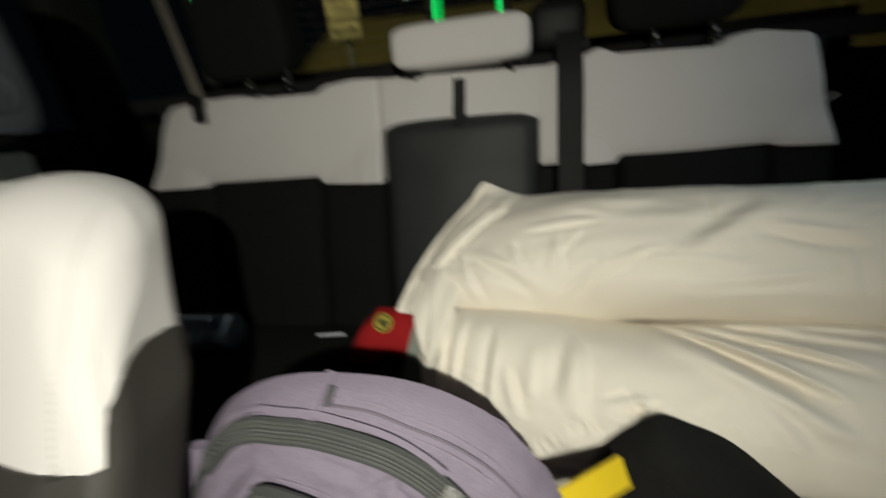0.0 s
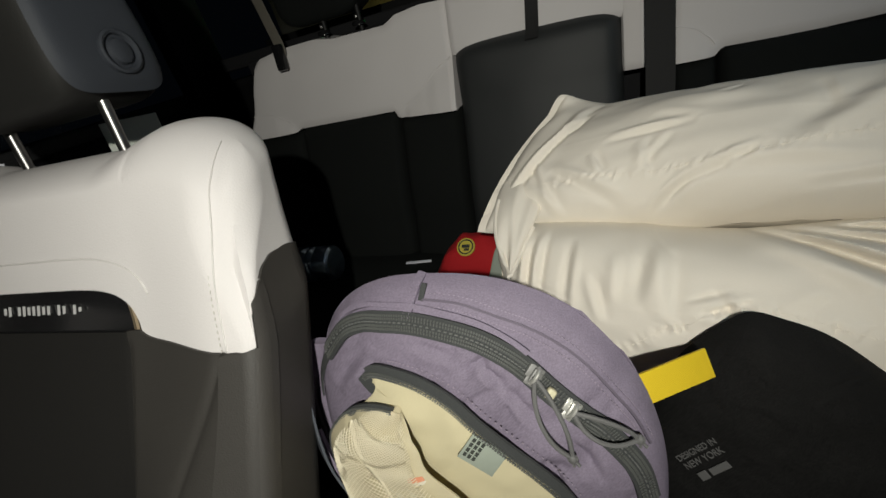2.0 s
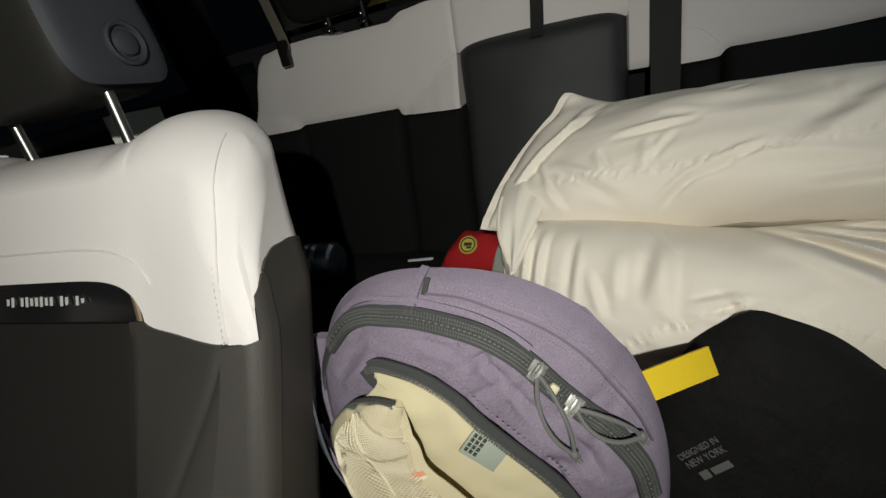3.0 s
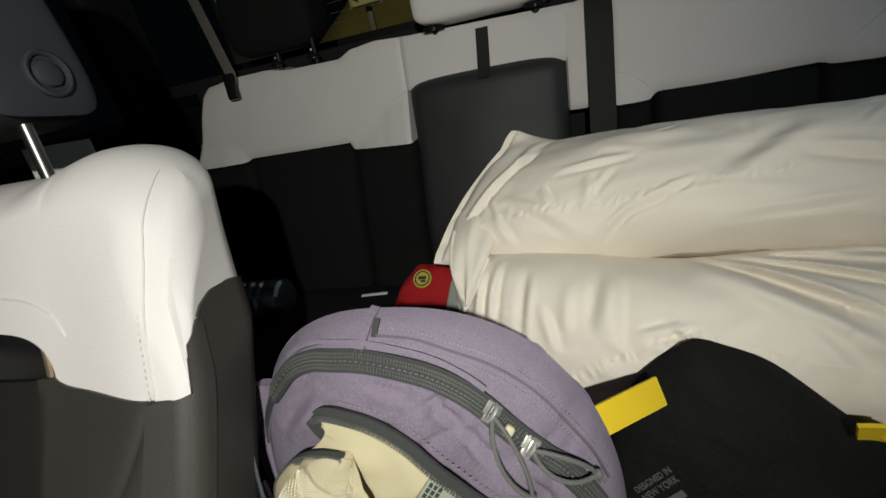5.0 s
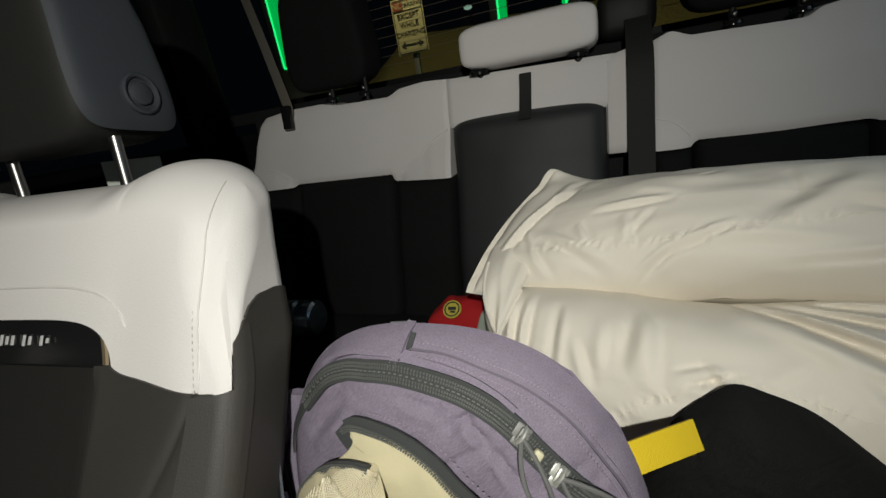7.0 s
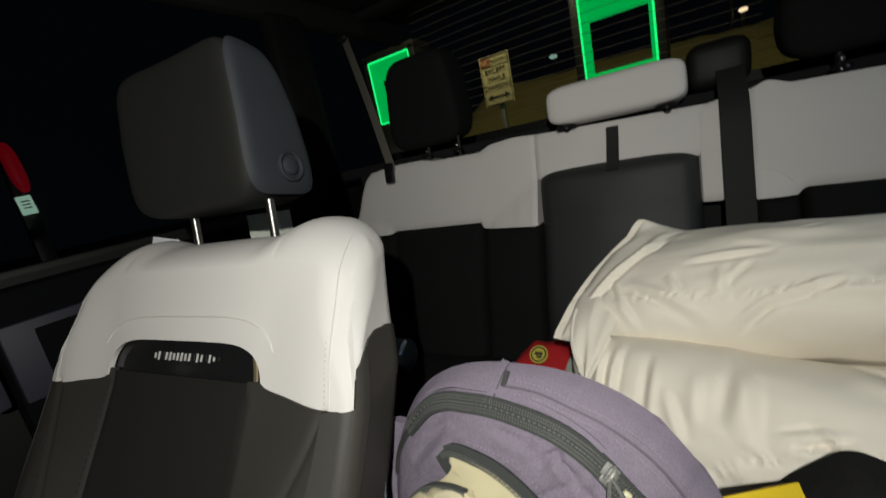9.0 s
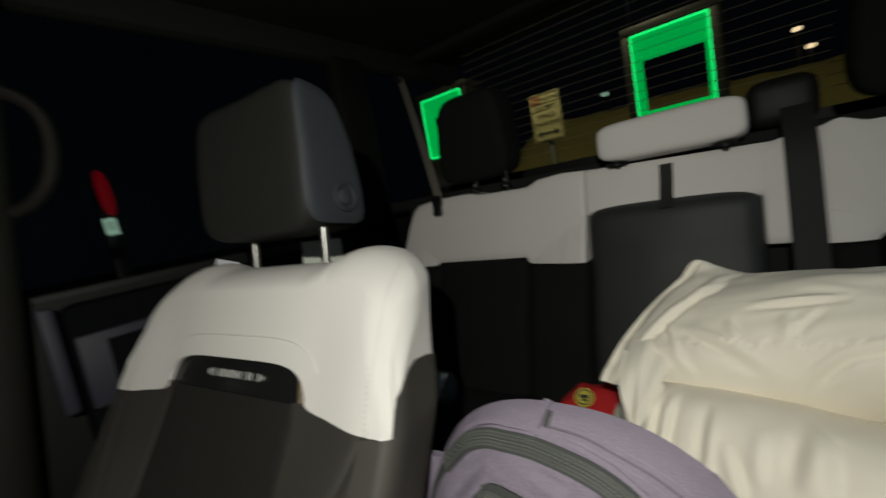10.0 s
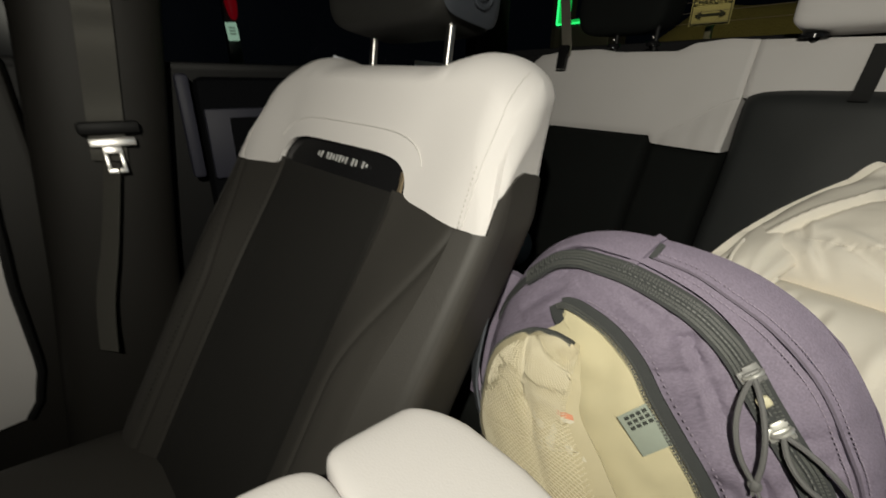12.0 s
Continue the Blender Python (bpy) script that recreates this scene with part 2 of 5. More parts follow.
# lining is no lamp: the edges' light on it is put in as emission
GREEN_WALL = glow("green lining with added glow", (0.0, 0.58, 0.10), 0.82)
SIGN_FACE = mat("sign face", (0.72, 0.66, 0.36), 0.5, grain=30, bump=0.0, vary=0.06)
SIGN_RED = mat("sign red", (0.45, 0.10, 0.05), 0.5)
STEEL = mat("galvanised steel", (0.35, 0.35, 0.34), 0.45, 0.8, grain=60)
ASPHALT = mat("asphalt", (0.05, 0.05, 0.05), 0.9, grain=120, bump=0.5, vary=0.3, big=0.8, dist=0.01)
BANK = mat("dry grass bank", (0.16, 0.14, 0.05), 0.95, grain=25, bump=0.8, vary=0.4, big=1.2, dist=0.05)
CABINET = mat("charger cabinet", (0.018, 0.019, 0.02), 0.45, grain=120)
RED_LENS = glow("red marker lens", (0.75, 0.0, 0.02), 0.11)
PALE_GLOW = glow("pale white glow", (0.55, 0.85, 0.68), 0.45)
LAMP_WHITE = glow("white lamp", (0.75, 0.88, 1.0), 6.0)
LAMP_WARM = glow("warm lamp", (1.0, 0.72, 0.45), 1.6)


# ---- mesh helpers ----
def obj(name, bm, material, smooth=True):
    me = bpy.data.meshes.new(name)
    bmesh.ops.recalc_face_normals(bm, faces=bm.faces)
    bm.to_mesh(me)
    bm.free()
    if smooth:
        me.polygons.foreach_set("use_smooth", [True] * len(me.polygons))
        me.set_sharp_from_angle(angle=radians(40))
    me.materials.append(material)
    return new(name, me)


def part(name, bm, material, parent, label="", smooth=True):
    root = parent if parent.parent is None else parent.parent if parent.parent.parent is None else parent.parent.parent
    if root.type == "EMPTY":
        bmesh.ops.translate(bm, vec=-Vector(root["base"]), verts=bm.verts)
    ob = obj(name, bm, material, smooth)
    ob.parent = parent
    if label:
        ob["label"] = label
    return ob


def thing(name, at, label, category, group=""):
    e = new(name)
    e.empty_display_size = 0.05
    e.location = at
    e["base"] = at
    return tagged(e, label, category, group)


def grid(f, nu, nv, close_u=False, close_v=False):
    """A sheet of quads over f(u, v), u and v from 0 to 1."""
    bm = bmesh.new()
    mu, mv = (nu if close_u else nu + 1), (nv if close_v else nv + 1)
    v = [[bm.verts.new(f(i / nu, j / nv)) for j in range(mv)] for i in range(mu)]
    for i in range(nu):
        for j in range(nv):
            a, b = (i + 1) % mu, (j + 1) % mv
            bm.faces.new((v[i][j], v[a][j], v[a][b], v[i][b]))
    return bm


def cap_all(bm):
    bmesh.ops.holes_fill(bm, edges=[e for e in bm.edges if e.is_boundary], sides=0)
    return bm


def thicken(bm, depth):
    """Gives a sheet real thickness, behind its own face."""
    bmesh.ops.recalc_face_normals(bm, faces=bm.faces)
    bmesh.ops.solidify(bm, geom=bm.faces[:], thickness=depth)
    return bm


def box(cx, cy, cz, sx, sy, sz, bevel=0.0, segments=2):
    bm = bmesh.new()
    bmesh.ops.create_cube(bm, size=1.0, matrix=Matrix.Translation((cx, cy, cz)) @ Matrix.Diagonal((sx, sy, sz, 1)))
    if bevel:
        bmesh.ops.bevel(bm, geom=bm.edges[:], offset=bevel, segments=segments, profile=0.5, affect="EDGES")
    return bm


def moved(bm, m):
    bmesh.ops.transform(bm, matrix=m, verts=bm.verts)
    return bm


def sq(v, p):
    return math.copysign(abs(v) ** p, v)


def cushion(half, e1=0.35, e2=0.5, nu=32, nv=20, shape=None):
    """A soft block: a superellipsoid about the origin; shape(p) may bend it."""
    def f(u, v):
        a, b = 2 * math.pi * u, math.pi * (0.001 + 0.998 * v) - math.pi / 2
        c = sq(math.cos(b), e2)
        p = Vector((half[0] * c * sq(math.cos(a), e1), half[1] * c * sq(math.sin(a), e1), half[2] * sq(math.sin(b), e2)))
        return shape(p) if shape else p
    return cap_all(grid(f, nu, nv, close_u=True))


def tube(points, radius, sides=8, flat=1.0):
    """A round or flattened cord along points."""
    pts = [Vector(p) for p in points]
    bm = bmesh.new()
    rings = []
    side = None
    for i, p in enumerate(pts):
        t = (pts[min(i + 1, len(pts) - 1)] - pts[max(i - 1, 0)]).normalized()
        if side is None:
            side = t.orthogonal().normalized()
        side = (side - t * side.dot(t)).normalized()
        up = t.cross(side)
        rings.append([bm.verts.new(p + radius * (math.cos(2 * math.pi * k / sides) * side + flat * math.sin(2 * math.pi * k / sides) * up)) for k in range(sides)])
    for r, s in zip(rings, rings[1:]):
        for k in range(sides):
            bm.faces.new((r[k], r[(k + 1) % sides], s[(k + 1) % sides], s[k]))
    bm.faces.new(rings[0][::-1])
    bm.faces.new(rings[-1])
    return bm


def ribbon(points, across, width, depth=0.0015):
    """A strap with thickness along points; across gives its side direction, one vector or one for each point."""
    pts = [Vector(p) for p in points]
    bm = bmesh.new()
    rings = []
    for i, p in enumerate(pts):
        t = (pts[min(i + 1, len(pts) - 1)] - pts[max(i - 1, 0)]).normalized()
        a = Vector(across[i] if isinstance(across, list) else across)
        a = (a - t * a.dot(t)).normalized() * width / 2
        n = t.cross(a).normalized() * depth / 2
        rings.append([bm.verts.new(q) for q in (p - a - n, p + a - n, p + a + n, p - a + n)])
    for r, s in zip(rings, rings[1:]):
        for k in range(4):
            bm.faces.new((r[k], r[(k + 1) % 4], s[(k + 1) % 4], s[k]))
    bm.faces.new(rings[0][::-1])
    bm.faces.new(rings[-1])
    return bm


def merge(*bms):
    out = bmesh.new()
    for b in bms:
        me = bpy.data.meshes.new("tmp")
        b.to_mesh(me)
        b.free()
        out.from_mesh(me)
        bpy.data.meshes.remove(me)
    return out


def spline(keys, n):
    """n + 1 points of a smooth curve through keys (Catmull-Rom)."""
    ks = [Vector(k) for k in keys]
    out = []
    for i in range(n + 1):
        s = i / n * (len(ks) - 1)
        j = min(int(s), len(ks) - 2)
        t = s - j
        a, b, c, d = ks[max(j - 1, 0)], ks[j], ks[j + 1], ks[min(j + 2, len(ks) - 1)]
        out.append(0.5 * (2 * b + (c - a) * t + (2 * a - 5 * b + 4 * c - d) * t * t + (3 * b - a - 3 * c + d) * t ** 3))
    return out


def table(x, *pairs):
    """Smooth look-up of a value between pairs (x, value)."""
    if x <= pairs[0][0]:
        return pairs[0][1]
    for (a, p), (b, q) in zip(pairs, pairs[1:]):
        if x <= b:
            t = (x - a) / (b - a)
            return p + (q - p) * (t * t * (3 - 2 * t) * 0.5 + t * 0.5)
    return pairs[-1][1]


def cap_all_top(bm):
    """Closes the top opening of a ring sheet, leaving the lower one open."""
    top = max(v.co.z for v in bm.verts)
    edges = [e for e in bm.edges if e.is_boundary and min(e.verts[0].co.z, e.verts[1].co.z) > top - 0.03]
    bmesh.ops.holes_fill(bm, edges=edges, sides=0)
    return bm


def disc_at(p, radius, height):
    return moved(disc_stack(((0, 0.0), (0, radius), (height * 0.6, radius), (height, radius * 0.8), (height, 0.0)), 20), Matrix.Translation(p))


def disc_stack(profile, n=32):
    """A turned shape round z from (height, radius) pairs."""
    bm = grid(lambda u, v: (profile[round(v * (len(profile) - 1))][1] * math.cos(2 * math.pi * u) + 0.0,
                            profile[round(v * (len(profile) - 1))][1] * math.sin(2 * math.pi * u), profile[round(v * (len(profile) - 1))][0]), n, len(profile) - 1, close_u=True)
    bmesh.ops.remove_doubles(bm, verts=bm.verts, dist=1e-6)
    return bm


def ring_tube(radius, r, n=36):
    return grid(lambda u, v: ((radius + r * math.cos(2 * math.pi * v)) * math.cos(2 * math.pi * u), (radius + r * math.cos(2 * math.pi * v)) * math.sin(2 * math.pi * u), r * math.sin(2 * math.pi * v)), n, 8, True, True)


def letters(text, size, depth=0.002):
    """Text as a mesh in the built-in font, centred, in the xz plane and facing -y."""
    cu = bpy.data.curves.new("letters", "FONT")
    cu.body, cu.size, cu.extrude, cu.align_x, cu.align_y = text, size, depth, "CENTER", "CENTER"
    ob = bpy.data.objects.new("letters", cu)
    scene.collection.objects.link(ob)
    me = bpy.data.meshes.new_from_object(ob.evaluated_get(bpy.context.evaluated_depsgraph_get()))
    bpy.data.objects.remove(ob)
    bpy.data.curves.remove(cu)
    bm = bmesh.new()
    bm.from_mesh(me)
    bpy.data.meshes.remove(me)
    return moved(bm, pose(0, 0, 0, 90))


# ---- the car's shell ----
FLOOR, ROOF, SIDE = 0.12, 1.50, 0.82


def structure(name, bm, material, label, category="car interior", smooth=True):
    return tagged(obj(name, bm, material, smooth), label, category, kind="structure")


structure("floor", box(0, 0.2, FLOOR - 0.02, 1.8, 2.9, 0.04), CARPET, "dark carpeted car floor behind the front seats", "floor")
structure("ceiling", box(0, 0.2, ROOF + 0.03, 1.8, 2.9, 0.06, 0.02), HEADLINER, "dark cloth headliner of the car roof", "ceiling")
structure("wall_front", box(0, -1.0, 0.62, 1.64, 0.3, 1.0, 0.04), PLASTIC, "dark dashboard closing the cabin", "dashboard")
structure("wall_windscreen", box(0, -1.1, 1.2, 1.64, 0.05, 0.5), GLOSS, "dark windscreen above the dashboard", "windscreen")
# sides: sill walls, roof rails and pillars around the window openings
for side, tag in ((-1, "left"), (1, "right")):
    structure("wall_" + tag, box(side * (SIDE + 0.03), 0.2, 0.50, 0.06, 2.9, 0.80), PLASTIC, "dark lower body side under the car windows", "car side")
    structure("roof_rail_" + tag, box(side * (SIDE + 0.03), 0.2, 1.475, 0.06, 2.9, 0.09, 0.02), HEADLINER, "dark roof rail above the side windows", "car side")
    structure("pillar_rear_" + tag, box(side * (SIDE + 0.02), 1.03, 1.17, 0.06, 0.14, 0.56, 0.02), PLASTIC, "dark pillar between rear side windows", "pillar")
    for k, (y0, y1) in enumerate(((-0.85, -0.02), (0.17, 0.96), (1.10, 1.36))):
        w = structure("window_%s_%d" % (tag, k + 1), box(side * (SIDE + 0.03), (y0 + y1) / 2, 1.168, 0.006, y1 - y0, 0.54), SIDE_GLASS, "tinted side window with night outside", "window", False)
        w.visible_shadow = False
        sy = (y0 + y1) / 2
        seal = part("window_seal", box(side * (SIDE + 0.012), sy, 0.905, 0.02, y1 - y0, 0.022, 0.006), PLASTIC, w)

# tailgate: a dark lower panel, a wide window opening with heater wires and a header
REAR = 1.36
structure("wall_rear", box(0, REAR + 0.03, 0.55, 1.76, 0.06, 0.90), PLASTIC, "dark lower tailgate panel behind the rear seat", "tailgate")
structure("tailgate_header", box(0, REAR + 0.03, 1.495, 1.76, 0.06, 0.03), HEADLINER, "dark header above the rear window", "tailgate")
rear_window = structure("window_rear", box(0, REAR + 0.03, 1.24, 1.70, 0.006, 0.48), GLASS, "rear window with fine heater wires, night outside", "window", False)
rear_window.visible_shadow = False
for k in range(16):
    z = 1.04 + k * 0.026
    part("heater_wire", tube([(-0.62, REAR + 0.024, z), (0, REAR + 0.024, z + 0.004), (0.62, REAR + 0.024, z)], 0.0007, 5), HEATER, rear_window)
structure("parcel_shelf", box(0, 1.18, 0.955, 1.5, 0.34, 0.03, 0.008), CARPET, "dark cloth parcel shelf behind the rear seat", "shelf")


# ---- doors, pillar and belt on the left ----
def left_door():
    door = structure("door_1", box(-0.80, -0.47, 0.52, 0.05, 0.86, 0.80, 0.012), TRIM, "dark front door trim with a white upper panel", "door")

    def panel(u, v):
        z = 0.305 + v * 0.605
        y = -0.75 + u * (0.75 - table(z, (0.31, 0.168), (0.33, 0.148), (0.41, 0.127), (0.55, 0.122), (0.65, 0.112), (0.8, 0.094), (0.905, 0.074)))
        x = -0.735 - 0.02 * (1 - math.sin(math.pi * min(1, 0.15 + 0.7 * v))) - 0.012 * max(0, u - 0.9) * 10
        return (x, y, z)
    part("door_panel", thicken(grid(panel, 24, 24), -0.02), WHITE_LEATHER, door, "white leatherette door panel")
    part("panel_edge", tube([Vector(panel(1.0, k / 20)) + Vector((0.0, 0.004, 0)) for k in range(21)], 0.006, 6), PLASTIC, door)
    part("door_handle", cushion((0.012, 0.04, 0.014), 0.5, 0.7, 16, 10), PLASTIC, door).location = (-0.742, -0.10, 0.935)
    return door


left_door()
rear_door = structure("door_2", box(-0.80, 0.58, 0.50, 0.05, 0.74, 0.78, 0.02), TRIM_BLUE, "grey rear door trim under the side window", "door")
part("door_armrest", box(-0.745, 0.50, 0.66, 0.07, 0.40, 0.07, 0.02), PLASTIC, rear_door, "black door armrest")
part("trim_strip", box(-0.765, 0.190, 0.80, 0.02, 0.024, 0.19, 0.008), LILAC, rear_door, "pale edge strip of the rear door")
part("door_panel", box(-0.768, 0.285, 0.765, 0.012, 0.135, 0.135, 0.005), LILAC, rear_door, "bluish grey door panel insert")
part("panel_inlay", box(-0.7605, 0.305, 0.758, 0.006, 0.090, 0.115, 0.003), TRIM_BLUE, rear_door, "darker inlay of the door panel")


def pillar():
    def f(u, v):
        z = FLOOR + v * (ROOF - FLOOR)
        a = math.pi * u
        y = 0.072 + 0.14 * (z - 0.9) - 0.087 * math.cos(a) * (1.0 + 0.35 * max(0, 0.55 - z))
        x = -0.79 + 0.065 * sq(math.sin(a), 0.4) + 0.05 * max(0, 0.6 - z)
        return (x, y, z)
    p = structure("pillar_left", thicken(grid(f, 24, 30), -0.01), TRIM, "brown-grey trimmed door pillar carrying a seat belt", "pillar")
    part("belt_slot_cover", box(-0.722, 0.085, 1.085, 0.022, 0.105, 0.175, 0.008), TRIM, p, "brown-grey cover over the belt outlet")
    part("belt_cover", cushion((0.012, 0.055, 0.03), 0.4, 0.6, 20, 12), PLASTIC, p, "black belt height adjuster").location = (-0.712, 0.085, 1.14)
    return p


pillar()


def seat_belt(points, across, width, material, label, tongue=False):
    belt = thing("seat_belt", points[-1], label, "seat belt")
    turn = 4 if tongue else len(points)
    part("webbing", ribbon(spline(points[:turn], 24), across, width, 0.0016), material, belt)
    if tongue:
        # below the tongue the webbing hangs half turned
        part("webbing", ribbon(spline(points[turn - 1:], 20), (0.85, 0.5, 0), width, 0.0016), material, belt)
    part("belt_anchor", moved(cushion((0.022, 0.022, 0.012), 0.5, 0.6, 16, 10), Matrix.Translation(points[0])), PLASTIC, belt, "black belt anchor")
    if tongue:
        x, y, z = -0.698, 0.066, 0.790
        part("stopper", box(x, y, z + 0.022, 0.016, 0.082, 0.020, 0.006), PLASTIC, belt, "black plastic belt stopper")
        part("tongue", moved(merge(box(x, y, z, 0.006, 0.062, 0.014, 0.002), box(x, y - 0.003, z - 0.012, 0.004, 0.026, 0.012, 0.001),
                             box(x, y - 0.013, z - 0.030, 0.004, 0.006, 0.026, 0.001), box(x, y + 0.007, z - 0.030, 0.004, 0.006, 0.026, 0.001),
                             box(x, y - 0.003, z - 0.045, 0.004, 0.026, 0.008, 0.001)), Matrix.Translation((x + 0.004, y, z)) @ pose(0, 0, 0, 0, -12, 0) @ Matrix.Translation((-x, -y, -z))), TONGUE, belt, "bright steel belt tongue")
    return belt


grip = thing("grab_handle", (-0.75, 0.2, 1.05), "black loop grab handle behind the door pillar", "grab handle")
part("grip", tube(spline([(-0.765, 0.180, 1.245), (-0.735, 0.215, 1.242), (-0.710, 0.243, 1.210), (-0.702, 0.249, 1.160), (-0.704, 0.235, 1.100), (-0.730, 0.210, 1.065), (-0.765, 0.180, 1.055)], 40), 0.0135, 10, 0.8), TRIM, grip)
for gz in (1.245, 1.055):
    part("mount", moved(cushion((0.014, 0.016, 0.018), 0.5, 0.6, 16, 10), Matrix.Translation((-0.770, 0.178, gz))), PLASTIC, grip)

seat_belt([(-0.715, 0.102, 1.12), (-0.706, 0.087, 1.0), (-0.704, 0.065, 0.83), (-0.702, 0.056, 0.76), (-0.70, 0.022, 0.62), (-0.69, -0.006, 0.52), (-0.67, -0.02, 0.44)],
          (0, 1, 0), 0.047, BELT, "grey seat belt hanging on the door pillar with steel tongue", True)


# ---- front seat ----
SEAT_TURN = Matrix.Translation((-0.2995, 0.2625, 0.0036)) @ Matrix.Translation((0, 0, 0.78)) @ pose(0, 0, 0, 0, 1.2, 6.7) @ Matrix.Translation((0, 0, -0.78))


def ramp(x, a, b):
    t = min(1.0, max(0.0, (x - a) / (b - a)))
    return t * t * (3 - 2 * t)


def seat_width(z):
    t = max(0.0, (z - 0.872) / 0.055)
    return table(z, (0.40, 0.240), (0.60, 0.248), (0.76, 0.2505), (0.80, 0.247), (0.85, 0.237), (0.90, 0.226), (0.93, 0.220)) - 0.052 * (1 - max(0.0, 1 - t * t) ** 0.5)


def seat_depth(z):
    t = max(0.0, (z - 0.78) / 0.147)
    return table(z, (0.40, 0.058), (0.78, 0.055)) * max(0.0, 1 - t ** 3.0) ** 0.5


def side_edge(y):
    """Height of the white cover's hem on the flank, from its front corner over a rounded hump to the back."""
    return 0.773 + table(y, (0.0, -0.004), (0.010, 0.008), (0.022, 0.021), (0.034, 0.0305), (0.046, 0.035), (0.060, 0.0355), (0.080, 0.030), (0.110, 0.0165))


def bolster_line(z):
    """Where the sewn line between middle panel and bolster runs."""
    return 0.160 + 0.064 * ramp(z, 0.62, 0.80)


def seat_wing(x, z):
    """How far the bolsters stand forward of the middle panel, with the sewn grooves between."""
    x = abs(x)
    low = 0.030 * ramp(x, 0.095, 0.185) - 0.010 * ramp(x, 0.20, 0.245)
    high = 0.013 * ramp(x, 0.13, 0.24)
    k = ramp(z, 0.63, 0.775)
    groove = (0.0034 * math.exp(-((x - bolster_line(z)) / 0.0045) ** 2) + 0.0030 * math.exp(-((x - 0.118) / 0.0045) ** 2)) * (1 - ramp(z, 0.765, 0.78))
    return (low * (1 - k) + high * k) * (1 - ramp(z, 0.82, 0.91)) - groove


COVER_W, COVER_T = 0.2520, 0.101


def cover_top(x):
    """The ridge of the white cover: a level dip under the headrest between two humps, rounding off at the shoulders."""
    hump, fall = (0.0135, 0.150) if x > 0 else (0.0095, 0.149)
    x = abs(x)
    return 0.773 + 0.1285 + hump * ramp(x, 0.088, 0.150) - (0.018 if fall == 0.150 else 0.026) * max(0.0, (x - fall) / 0.058) ** 2


def cover_hem(x):
    """Height of the cover's front hem, arched over the badge slot."""
    low_z = 0.770 - 0.003 * ramp(abs(x), 0.15, 0.22)
    notch = max(0.0, 1 - (abs(x - 0.002) / 0.132) ** 6) ** 0.4
    lip = 0.005 * math.exp(-max(0.0, abs(x - 0.002) - 0.132) / 0.008) if abs(x - 0.002) > 0.10 else 0.005
    return low_z + max(0.044 * notch, lip)


def cover_point(u, v, at=None, level=None):
    """A point on the white cover: u runs round it (front, outer flank, back, inner flank), v from its hem to the ridge; at gives a place across the front instead of u, level a height instead of v."""
    f = v / 0.70
    h, inset = (0.80 * f, 0.0) if f < 1 else (0.80 + 0.20 * math.sin((f - 1) / 0.4286 * math.pi / 2), 1 - math.cos((f - 1) / 0.4286 * math.pi / 2))
    w, t, rf, rb = COVER_W, COVER_T, 0.014 + 0.036 * ramp(f, 0.10, 0.9), 0.034
    hw = w - rf
    if at is not None or u < 0.5:
        x, yy = at if at is not None else hw * (1 - 4 * u), 0.0
        if abs(x) > hw:
            yy = rf * (1 - math.sqrt(max(0.0, 1 - ((abs(x) - hw) / rf) ** 2)))
    elif u < 0.53:
        g = (u - 0.5) / 0.03 * math.pi / 2
        x, yy = -hw - rf * math.sin(g), rf * (1 - math.cos(g))
    elif u < 0.63:
        x, yy = -w, rf + (t - rf - rb) * (u - 0.53) / 0.10
    elif u < 0.67:
        g = (u - 0.63) / 0.04 * math.pi / 2
        x, yy = -w + rb * (1 - math.cos(g)), t - rb + rb * math.sin(g)
    elif u < 0.83:
        x, yy = (-w + rb) + 2 * (w - rb) * (u - 0.67) / 0.16, t
    elif u < 0.87:
        g = (1 - (u - 0.83) / 0.04) * math.pi / 2
        x, yy = w - rb * (1 - math.cos(g)), t - rb + rb * math.sin(g)
    elif u < 0.97:
        x, yy = w, t - rb - (t - rf - rb) * (u - 0.87) / 0.10
    else:
        g = (1 - (u - 0.97) / 0.03) * math.pi / 2
        x, yy = hw + rf * math.sin(g), rf * (1 - math.cos(g))
    deep = yy / t
    if yy < 0.3 * rf and abs(x) < hw + 0.72 * rf:
        z0 = cover_hem(x)
    else:
        z0 = 0.79
        for _ in range(4):
            z0 = side_edge(yy + 0.004 + 0.5 * (z0 - 0.768))
    if level is not None:
        h, inset = (min(level, z0 + 0.006) - z0) / (cover_top(x) - z0), 0.0
    z = z0 + (cover_top(x) - z0) * h
    high = min(1.0, max(0.0, (z - 0.773) / 0.135))
    x *= (1 - (0.045 if x > 0 else 0.070) * high * ramp(abs(x), 0.10, 0.22)) * (1 - (0.055 + 0.150 * high) * deep)
    x *= 1 - 0.05 * inset * ramp(abs(x), 0.12, 0.22)
    z = z0 + (cover_top(x) - z0) * h
    y = -0.0055 + 0.5 * (z - 0.78) + yy * (1 - inset) + 0.043 * inset - seat_wing(x, z) * (1 - deep) * (1 - inset)
    y += 0.0035 * max(0.0, (abs(x) - 0.19) / 0.05) ** 2 * (1 - deep)
    return Vector((x, y, z))


def seat_flank(u, z):
    """A point on the black lower part of the backrest, which runs on under the white cover."""
    p = cover_point(u, 0, level=z)
    p.x *= seat_width(p.z) / 0.2505 if p.z < 0.76 else 1.0
    p.y += 0.1 * min(0.0, p.z - 0.78)
    if u < 0.5:
        return p + Vector((0, 0.0025, 0))
    return p + Vector((-math.copysign(0.0022, p.x), 0.0012 if u < 0.53 or u > 0.97 else 0, 0))


